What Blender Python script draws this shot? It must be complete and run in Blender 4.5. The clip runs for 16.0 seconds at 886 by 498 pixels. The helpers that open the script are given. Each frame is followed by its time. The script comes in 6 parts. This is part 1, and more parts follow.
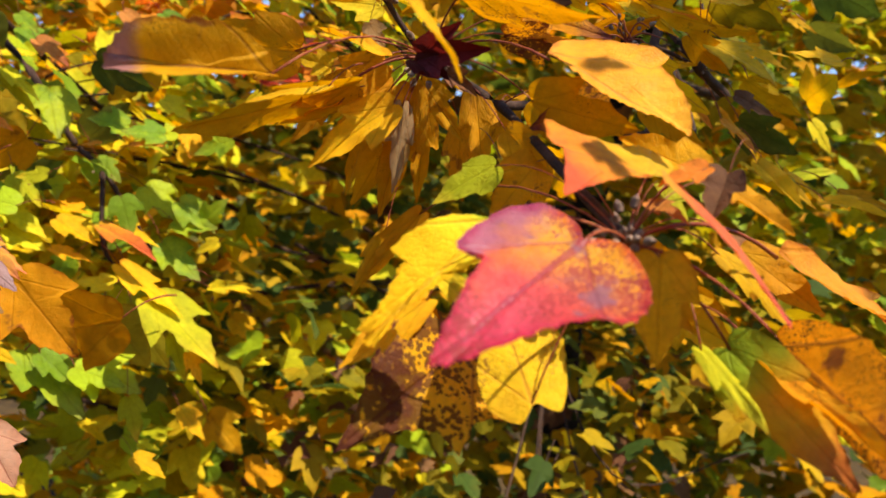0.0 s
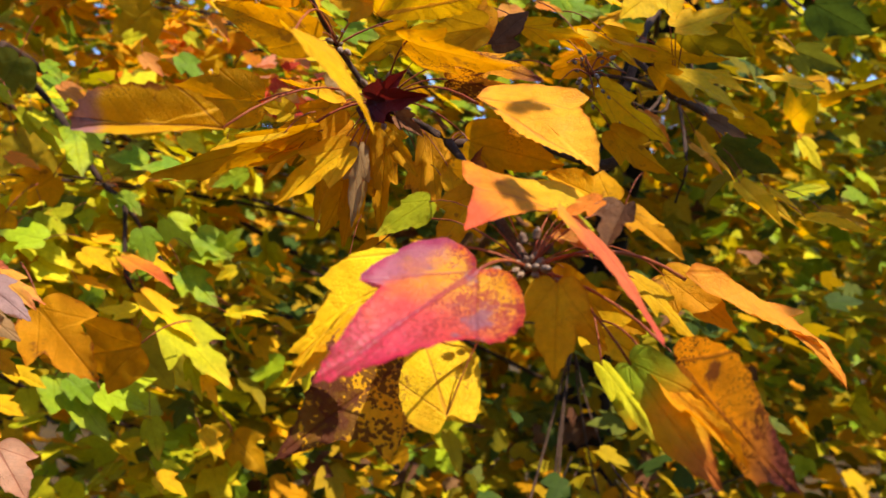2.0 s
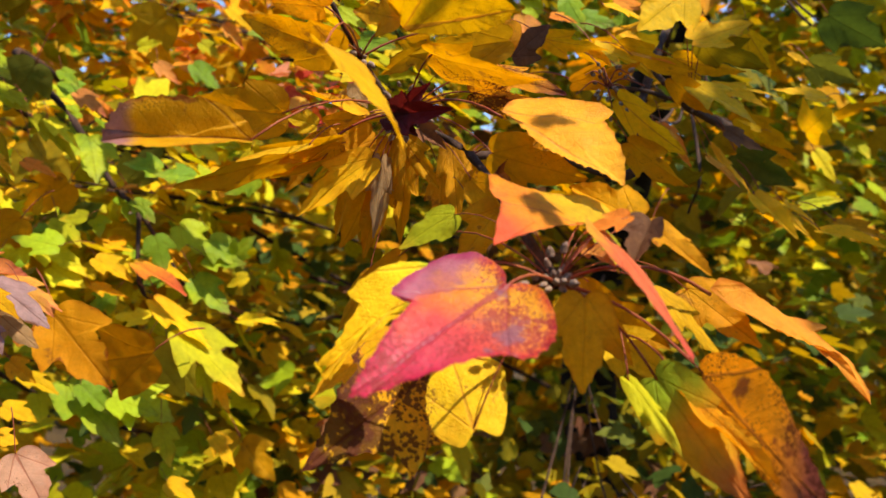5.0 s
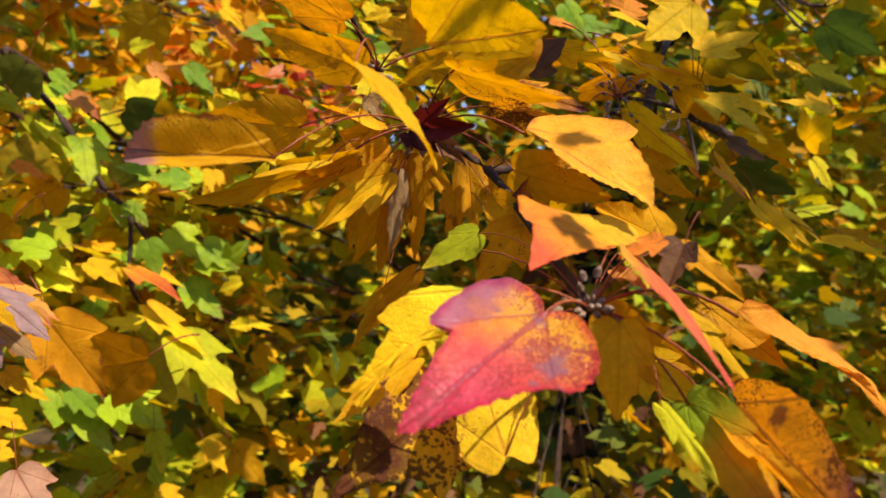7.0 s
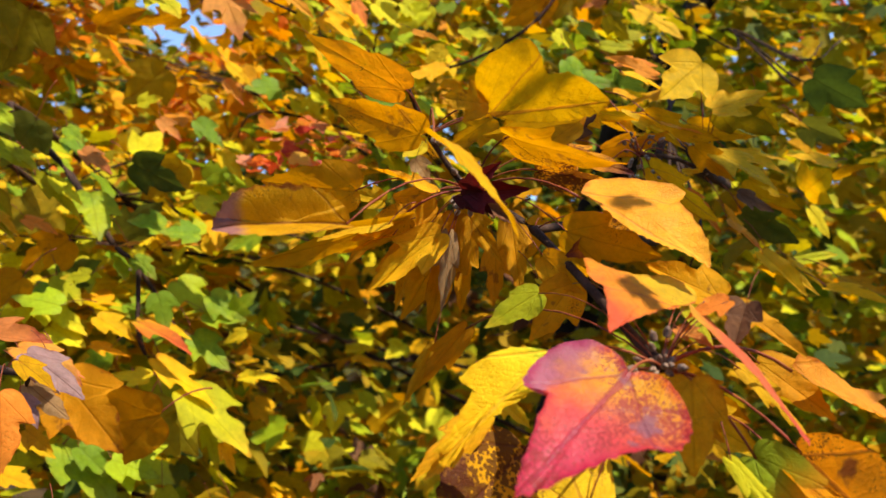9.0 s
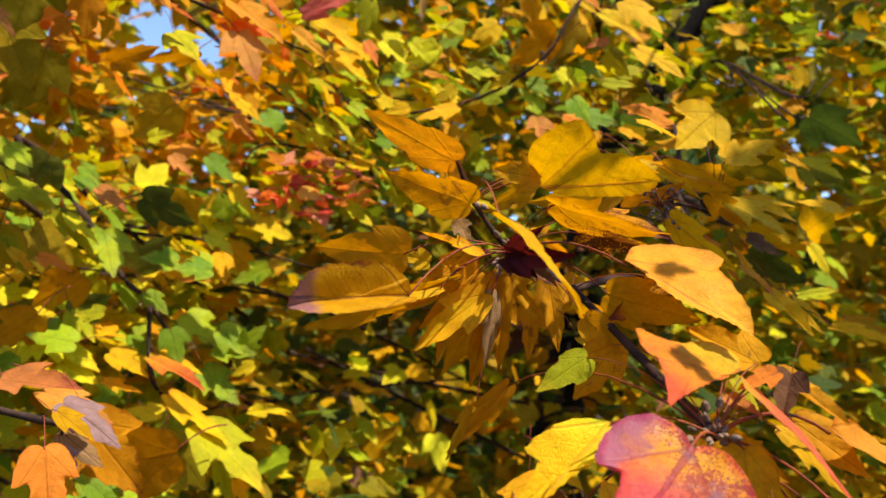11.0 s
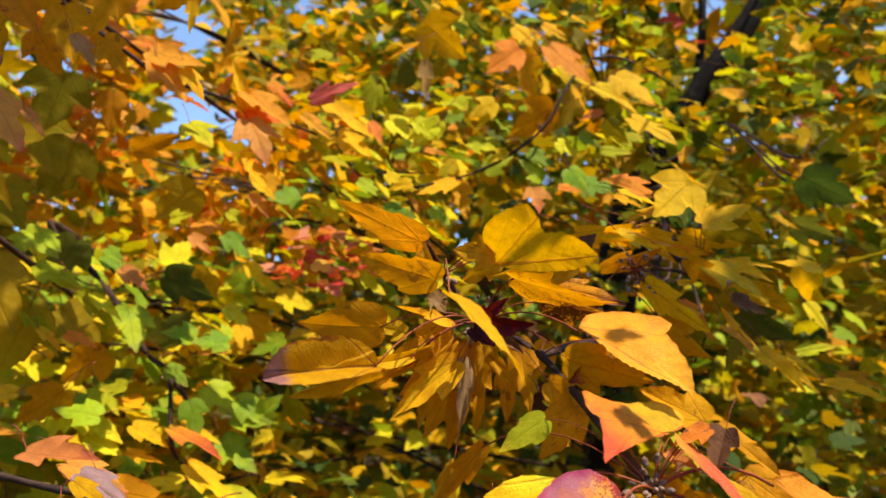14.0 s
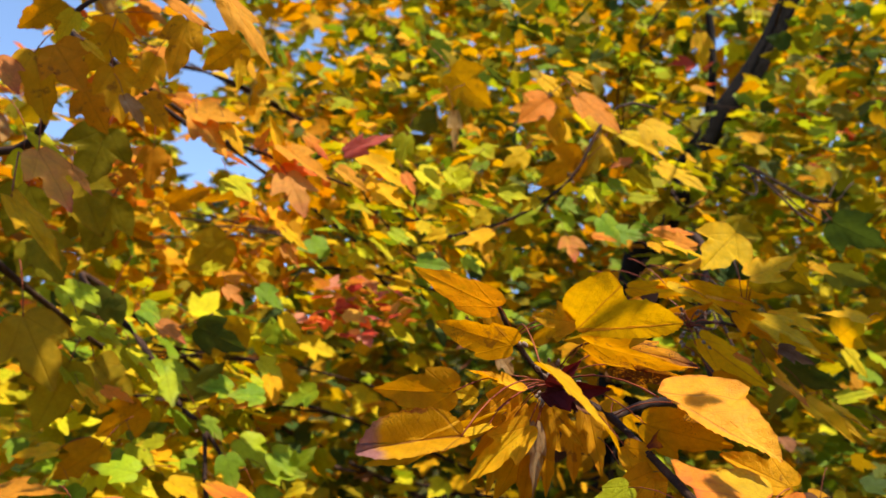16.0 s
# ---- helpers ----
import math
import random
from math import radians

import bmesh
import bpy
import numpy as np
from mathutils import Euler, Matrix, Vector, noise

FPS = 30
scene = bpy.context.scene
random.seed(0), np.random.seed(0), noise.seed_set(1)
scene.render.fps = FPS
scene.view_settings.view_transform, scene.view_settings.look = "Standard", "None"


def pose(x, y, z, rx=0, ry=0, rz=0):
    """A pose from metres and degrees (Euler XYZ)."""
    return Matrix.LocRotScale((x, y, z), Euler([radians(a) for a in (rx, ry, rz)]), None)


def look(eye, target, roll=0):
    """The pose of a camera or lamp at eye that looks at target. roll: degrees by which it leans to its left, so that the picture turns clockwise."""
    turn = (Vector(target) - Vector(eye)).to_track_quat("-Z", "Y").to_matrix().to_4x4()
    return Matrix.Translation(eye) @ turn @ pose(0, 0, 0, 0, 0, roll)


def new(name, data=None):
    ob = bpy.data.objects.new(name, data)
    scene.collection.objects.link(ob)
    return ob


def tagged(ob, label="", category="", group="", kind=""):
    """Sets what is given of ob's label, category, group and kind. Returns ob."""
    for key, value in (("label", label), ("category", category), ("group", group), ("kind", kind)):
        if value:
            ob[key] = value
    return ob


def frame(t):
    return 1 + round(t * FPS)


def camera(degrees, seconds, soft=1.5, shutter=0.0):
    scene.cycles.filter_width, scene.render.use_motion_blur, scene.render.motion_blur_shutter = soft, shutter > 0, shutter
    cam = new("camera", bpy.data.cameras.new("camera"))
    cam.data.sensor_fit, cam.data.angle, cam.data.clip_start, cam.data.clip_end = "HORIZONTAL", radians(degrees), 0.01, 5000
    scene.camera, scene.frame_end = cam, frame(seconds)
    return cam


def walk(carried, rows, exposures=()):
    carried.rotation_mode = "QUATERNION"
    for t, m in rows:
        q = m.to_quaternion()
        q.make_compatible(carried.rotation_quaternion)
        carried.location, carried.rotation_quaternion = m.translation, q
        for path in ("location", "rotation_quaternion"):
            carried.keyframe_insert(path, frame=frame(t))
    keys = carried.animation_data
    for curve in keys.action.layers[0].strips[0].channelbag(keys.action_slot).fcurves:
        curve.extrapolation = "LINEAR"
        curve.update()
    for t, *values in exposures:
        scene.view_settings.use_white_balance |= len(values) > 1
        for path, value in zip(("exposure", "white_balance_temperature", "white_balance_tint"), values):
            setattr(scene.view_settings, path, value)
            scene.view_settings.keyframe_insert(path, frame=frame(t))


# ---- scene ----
cam = camera(58.7, 16.0)
cam.data.dof.use_dof, cam.data.dof.focus_distance, cam.data.dof.aperture_fstop = True, 0.43, 12.5
PATH = [
    (0, (0.096, 0.121, 1.605), (-0.038, 2.115, 1.684), 1.7),
    (0.5, (0.14, 0.104, 1.603), (-0.079, 2.09, 1.695), 2.0),
    (1, (0.149, 0.096, 1.596), (-0.084, 2.078, 1.73), 1.2),
    (1.5, (0.15, 0.086, 1.601), (-0.09, 2.067, 1.728), 1.4),
    (2, (0.141, 0.092, 1.608), (-0.098, 2.073, 1.735), 0.6),
    (2.5, (0.135, 0.097, 1.605), (-0.106, 2.079, 1.734), 1.2),
    (3, (0.128, 0.096, 1.609), (-0.117, 2.077, 1.73), 0.8),
    (3.5, (0.13, 0.095, 1.614), (-0.104, 2.077, 1.742), 1.3),
    (4, (0.131, 0.09, 1.607), (-0.108, 2.071, 1.752), 1.1),
    (4.2, (0.133, 0.092, 1.611), (-0.118, 2.071, 1.755), 1.1),
    (6.3, (0.13, 0.085, 1.609), (-0.107, 2.066, 1.754), 0.6),
    (6.5, (0.117, 0.088, 1.623), (-0.087, 2.073, 1.749), 0.8),
    (7, (0.114, 0.092, 1.62), (-0.089, 2.077, 1.757), 1.2),
    (7.5, (0.09, 0.096, 1.62), (-0.062, 2.083, 1.788), -0.2),
    (8, (0.077, 0.09, 1.626), (-0.054, 2.078, 1.801), 0.6),
    (8.5, (0.097, 0.087, 1.629), (-0.062, 2.07, 1.835), 0.2),
    (9, (0.077, 0.076, 1.626), (-0.062, 2.056, 1.873), 0.4),
    (9.5, (0.085, 0.064, 1.632), (-0.065, 2.04, 1.904), -0.5),
    (9.7, (0.068, 0.057, 1.645), (-0.05, 2.036, 1.91), 0.5),
    (12, (0.043, 0.056, 1.648), (-0.033, 2.025, 1.992), -0.1),
    (12.5, (0.097, 0.045, 1.632), (-0.063, 2.002, 2.015), -0.3),
    (13, (0.081, 0.041, 1.64), (-0.052, 1.997, 2.031), -0.7),
    (13.5, (0.086, 0.033, 1.637), (-0.068, 1.98, 2.068), -1.4),
    (14, (0.081, 0.02, 1.647), (-0.09, 1.963, 2.088), -1.1),
    (14.5, (0.062, 0.022, 1.653), (-0.101, 1.96, 2.122), -1.6),
    (15, (0.057, 0.02, 1.654), (-0.118, 1.951, 2.144), -1.5),
    (15.5, (0.057, 0.017, 1.647), (-0.123, 1.939, 2.169), -1.5),
    (16, (0.043, 0.01, 1.662), (-0.128, 1.931, 2.195), -1.7),
]
walk(cam, [(t, look(eye, target, roll)) for t, eye, target, roll in PATH],
     exposures=[(0, 1.22, 7100, 11.5), (9.5, 1.10, 7100, 10.5), (16, 1.10, 7100, 11.5)])

# ---- light ----
SUN_ELEVATION, SUN_AZIMUTH = 57.0, 120.0      # degrees; azimuth clockwise from +y
world = bpy.data.worlds.new("sky_world")
scene.world = world
world.use_nodes = True
sky_nodes = world.node_tree
sky_nodes.nodes.clear()
sky = sky_nodes.nodes.new("ShaderNodeTexSky")
sky.sky_type = "NISHITA"
sky.sun_disc = False
sky.air_density, sky.dust_density, sky.ozone_density = 1.0, 0.0, 5.0
sky.sun_elevation, sky.sun_rotation = radians(SUN_ELEVATION), radians(SUN_AZIMUTH)
sky_back = sky_nodes.nodes.new("ShaderNodeBackground")
sky_back.inputs["Strength"].default_value = 0.148
sky_out = sky_nodes.nodes.new("ShaderNodeOutputWorld")
sky_nodes.links.new(sky.outputs[0], sky_back.inputs["Color"])
sky_nodes.links.new(sky_back.outputs[0], sky_out.inputs["Surface"])
sun = new("sun", bpy.data.lights.new("sun", "SUN"))
sun.data.energy, sun.data.angle, sun.data.color = 3.95, radians(0.6), (1.0, 0.93, 0.82)
sun_dir = Vector((math.sin(radians(SUN_AZIMUTH)) * math.cos(radians(SUN_ELEVATION)),
                  math.cos(radians(SUN_AZIMUTH)) * math.cos(radians(SUN_ELEVATION)),
                  math.sin(radians(SUN_ELEVATION))))
sun.matrix_world = look(sun_dir * 20, (0, 0, 0))



# ---- materials ----
class Nodes:
    """Wires shader nodes."""

    def __init__(self, name):
        self.mat = bpy.data.materials.new(name)
        self.mat.use_nodes = True
        self.tree = self.mat.node_tree
        self.tree.nodes.clear()
        self.out = self.add("ShaderNodeOutputMaterial")

    def add(self, kind, **values):
        node = self.tree.nodes.new(kind)
        for key, value in values.items():
            setattr(node, key, value)
        return node

    def join(self, a, b):
        self.tree.links.new(a, b)

    def put(self, socket, value):
        if isinstance(value, bpy.types.NodeSocket):
            self.join(value, socket)
        elif value is not None:
            socket.default_value = value

    def math(self, op, a, b=None, c=None, clamp=False):
        node = self.add("ShaderNodeMath", operation=op, use_clamp=clamp)
        for i, v in enumerate((a, b, c)):
            self.put(node.inputs[i], v)
        return node.outputs[0]

    def mix(self, fac, a, b, blend="MIX"):
        node = self.add("ShaderNodeMix", data_type="RGBA", blend_type=blend)
        self.put(node.inputs[0], fac)
        self.put(node.inputs[6], a)
        self.put(node.inputs[7], b)
        return node.outputs[2]

    def step(self, value, lo, hi):
        node = self.add("ShaderNodeMapRange", interpolation_type="SMOOTHSTEP")
        self.put(node.inputs[0], value)
        node.inputs[1].default_value, node.inputs[2].default_value = lo, hi
        return node.outputs[0]

    def noise(self, where, scale, detail=3.0, rough=0.55):
        node = self.add("ShaderNodeTexNoise")
        self.put(node.inputs["Vector"], where)
        node.inputs["Scale"].default_value = scale
        node.inputs["Detail"].default_value = detail
        node.inputs["Roughness"].default_value = rough
        return node.outputs[0]


def rgb(*c):
    return (*c, 1.0)


def leaf_material(name, base, patch, patch_at=0.55, tip=None, tip_at=(0.55, 1.0), foot=None, foot_at=0.0, vein=None, spot=None, spots=0.0,
                  spot_zone=0.5, rough=0.55, thin=0.48, spread=0.5, edge=None, gloss=0.12, flank=None, blotch=None, blotch_at=0.66, hem=(0.62, 0.38, 0.22), hem_at=0.97, spot_scale=58.0):
    """A thin leaf: colour patches, veins along the blade's own plane (uv), specks, gloss on top and light through it."""
    n = Nodes(name)
    uv = n.add("ShaderNodeUVMap", uv_map="blade").outputs[0]
    info = n.add("ShaderNodeObjectInfo").outputs["Random"]
    island = n.add("ShaderNodeNewGeometry").outputs["Random Per Island"]
    luck = n.math("FRACT", n.math("ADD", info, n.math("MULTIPLY", island, 3.71)))
    shift = n.add("ShaderNodeVectorMath", operation="ADD")
    n.join(uv, shift.inputs[0])
    comb = n.add("ShaderNodeCombineXYZ")
    n.join(n.math("MULTIPLY", luck, 37.0), comb.inputs[0])
    n.join(n.math("MULTIPLY", luck, 61.0), comb.inputs[2])
    n.join(comb.outputs[0], shift.inputs[1])
    where = shift.outputs[0]
    split = n.add("ShaderNodeSeparateXYZ")
    n.join(uv, split.inputs[0])
    x, y = split.outputs[0], split.outputs[1]
    ax = n.math("ABSOLUTE", x)
    rim = n.add("ShaderNodeSeparateXYZ")
    n.join(n.add("ShaderNodeUVMap", uv_map="rim").outputs[0], rim.inputs[0])
    rim = rim.outputs[0]
    mesh_cell = n.add("ShaderNodeTexVoronoi", feature="DISTANCE_TO_EDGE")
    n.join(where, mesh_cell.inputs["Vector"])
    mesh_cell.inputs["Scale"].default_value = 30.0
    net = n.step(mesh_cell.outputs["Distance"], 0.10, 0.0)
    big = n.noise(where, 1.6, 2.0)
    fine = n.noise(where, 13.0, 4.0, 0.65)
    big = n.math("ADD", big, n.math("MULTIPLY", n.math("SUBTRACT", luck, 0.5), spread))
    big = n.math("ADD", big, n.math("MULTIPLY", n.math("SUBTRACT", fine, 0.5), 0.25))
    col = n.mix(n.step(big, patch_at - 0.16, patch_at + 0.16), rgb(*base), rgb(*patch))
    along = n.math("ADD", y, n.math("MULTIPLY", n.math("SUBTRACT", n.noise(where, 3.0), 0.5), 0.5))
    if foot:
        col = n.mix(n.step(n.math("SUBTRACT", 0.5, along), foot_at, foot_at + 0.4), col, rgb(*foot))
    if tip:
        col = n.mix(n.step(along, *tip_at), col, rgb(*tip))
    cloud = n.noise(where, 3.4, 3.0, 0.6)
    # veins: midrib, two lobe veins and the side veins that leave them
    bend = n.math("MULTIPLY", n.math("SUBTRACT", n.noise(uv, 4.0), 0.5), 0.05)
    bx = n.math("ADD", ax, bend)
    girth = n.math("SUBTRACT", 0.019, n.math("MULTIPLY", y, 0.013))
    mid = n.step(n.math("SUBTRACT", girth, n.math("ABSOLUTE", bx)), -0.003, 0.006)
    lobe = n.step(n.math("ABSOLUTE", n.math("SUBTRACT", n.math("MULTIPLY", bx, 0.80), n.math("MULTIPLY", y, 0.60))), 0.014, 0.003)
    comb_v = n.math("FRACT", n.math("MULTIPLY", n.math("SUBTRACT", y, n.math("MULTIPLY", bx, 0.85)), 7.0))
    side = n.math("MULTIPLY", n.step(n.math("ABSOLUTE", n.math("SUBTRACT", comb_v, 0.5)), 0.09, 0.02), 0.16)
    veins = n.math("MAXIMUM", n.math("MAXIMUM", mid, n.math("MULTIPLY", lobe, 0.8)), side)
    if vein:
        col = n.mix(n.math("MULTIPLY", veins, 0.75), col, rgb(*vein))
    else:
        col = n.mix(n.math("MULTIPLY", veins, 0.30), col, n.mix(1.0, col, rgb(0.55, 0.45, 0.35), "MULTIPLY"))
    if spot:
        cell = n.add("ShaderNodeTexVoronoi")
        warp = n.add("ShaderNodeVectorMath", operation="ADD")
        n.join(where, warp.inputs[0])
        jit = n.add("ShaderNodeCombineXYZ")
        n.join(n.math("MULTIPLY", n.noise(where, 40.0), 0.03), jit.inputs[0])
        n.join(n.math("MULTIPLY", n.noise(where, 47.0), 0.03), jit.inputs[1])
        n.join(jit.outputs[0], warp.inputs[1])
        n.join(warp.outputs[0], cell.inputs["Vector"])
        cell.inputs["Scale"].default_value = spot_scale
        zone = n.step(n.math("ADD", n.noise(where, 2.1, 3.0), n.math("MULTIPLY", n.math("SUBTRACT", fine, 0.5), 0.25)), spot_zone - 0.10, spot_zone + 0.26)
        size = n.math("MULTIPLY", n.math("MULTIPLY", zone, spots), n.math("ADD", 0.10, n.math("MULTIPLY", n.noise(where, 17.0), 1.15)))
        dots = n.step(n.math("SUBTRACT", size, cell.outputs["Distance"]), -0.06, 0.06)
        col = n.mix(n.math("MULTIPLY", dots, 0.85), col, rgb(*spot))
    if edge:
        band = n.step(n.math("ADD", n.math("SUBTRACT", n.math("MULTIPLY", n.noise(where, 4.0), 0.5), 0.25), ax), 0.20, 0.40)
        col = n.mix(n.math("MULTIPLY", band, 0.75), col, rgb(*edge))
    if flank:
        sign, tint, lo, hi = flank
        outer = n.math("ADD", n.math("MULTIPLY", x, sign), n.math("MULTIPLY", n.math("SUBTRACT", cloud, 0.5), 0.5))
        col = n.mix(n.step(outer, lo, hi), col, rgb(*tint))
    if blotch:
        stain = n.math("ADD", cloud, n.math("MULTIPLY", n.math("SUBTRACT", fine, 0.5), 0.35))
        stain = n.math("ADD", stain, n.math("MULTIPLY", n.math("SUBTRACT", luck, 0.5), 0.12))
        col = n.mix(n.math("MULTIPLY", n.step(stain, blotch_at - 0.03, blotch_at + 0.06), 0.8), col, rgb(*blotch))
    hem_line = n.step(n.math("ADD", rim, n.math("MULTIPLY", n.math("SUBTRACT", cloud, 0.5), 0.45)), hem_at - 0.05, hem_at + 0.10)
    col = n.mix(n.math("MULTIPLY", hem_line, 0.8), col, n.mix(1.0, col, rgb(*hem), "MULTIPLY"))
    col = n.mix(n.math("MULTIPLY", net, 0.13), col, n.mix(1.0, col, rgb(0.72, 0.6, 0.5), "MULTIPLY"))
    shade = n.math("ADD", 0.80, n.math("MULTIPLY", luck, 0.35))
    shade = n.math("ADD", shade, n.math("MULTIPLY", n.math("SUBTRACT", fine, 0.5), 0.55))
    shade = n.math("ADD", shade, n.math("MULTIPLY", n.math("SUBTRACT", n.noise(where, 4.5, 4.0, 0.6), 0.5), 0.5))
    tone = n.add("ShaderNodeHueSaturation")
    n.join(col, tone.inputs["Color"])
    n.join(shade, tone.inputs["Value"])
    n.join(n.math("ADD", 0.49, n.math("MULTIPLY", n.math("FRACT", n.math("MULTIPLY", luck, 7.3)), 0.02)), tone.inputs["Hue"])
    col = tone.outputs[0]
    bump = n.add("ShaderNodeBump")
    bump.inputs["Strength"].default_value, bump.inputs["Distance"].default_value = 0.5, 0.0012
    relief = n.math("SUBTRACT", n.math("MULTIPLY", fine, 0.6), n.math("MULTIPLY", veins, 0.8))
    relief = n.math("ADD", relief, n.math("MULTIPLY", n.noise(where, 5.5, 2.0), 1.6))
    n.join(n.math("SUBTRACT", relief, n.math("MULTIPLY", net, 0.25)), bump.inputs["Height"])
    skin = n.add("ShaderNodeBsdfPrincipled")
    n.join(col, skin.inputs["Base Color"])
    n.join(n.math("ADD", rough - 0.08, n.math("MULTIPLY", fine, 0.25)), skin.inputs["Roughness"])
    skin.inputs["Specular IOR Level"].default_value = gloss
    n.join(bump.outputs[0], skin.inputs["Normal"])
    glow = n.add("ShaderNodeBsdfTranslucent")
    n.join(n.mix(1.0, col, rgb(1.0, 0.86, 0.5), "MULTIPLY"), glow.inputs["Color"])
    n.join(bump.outputs[0], glow.inputs["Normal"])
    both = n.add("ShaderNodeMixShader")
    both.inputs[0].default_value = thin
    n.join(skin.outputs[0], both.inputs[1])
    n.join(glow.outputs[0], both.inputs[2])
    n.join(both.outputs[0], n.out.inputs["Surface"])
    return n.mat


def rough_material(name, a, b, scale, rough=0.85, relief=0.6, depth=0.004):
    """Bark, soil and stems: two colours broken by noise at two scales, with relief."""
    n = Nodes(name)
    where = n.add("ShaderNodeTexCoord").outputs["Object"]
    big, fine = n.noise(where, scale, 4.0), n.noise(where, scale * 7, 5.0, 0.7)
    both = n.math("ADD", n.math("MULTIPLY", big, 0.6), n.math("MULTIPLY", fine, 0.4))
    col = n.mix(n.step(both, 0.36, 0.64), rgb(*a), rgb(*b))
    bump = n.add("ShaderNodeBump")
    bump.inputs["Strength"].default_value, bump.inputs["Distance"].default_value = relief, depth
    n.join(both, bump.inputs["Height"])
    skin = n.add("ShaderNodeBsdfPrincipled")
    n.join(col, skin.inputs["Base Color"])
    skin.inputs["Roughness"].default_value = rough
    skin.inputs["Specular IOR Level"].default_value = 0.15
    n.join(bump.outputs[0], skin.inputs["Normal"])
    n.join(skin.outputs[0], n.out.inputs["Surface"])
    return n.mat


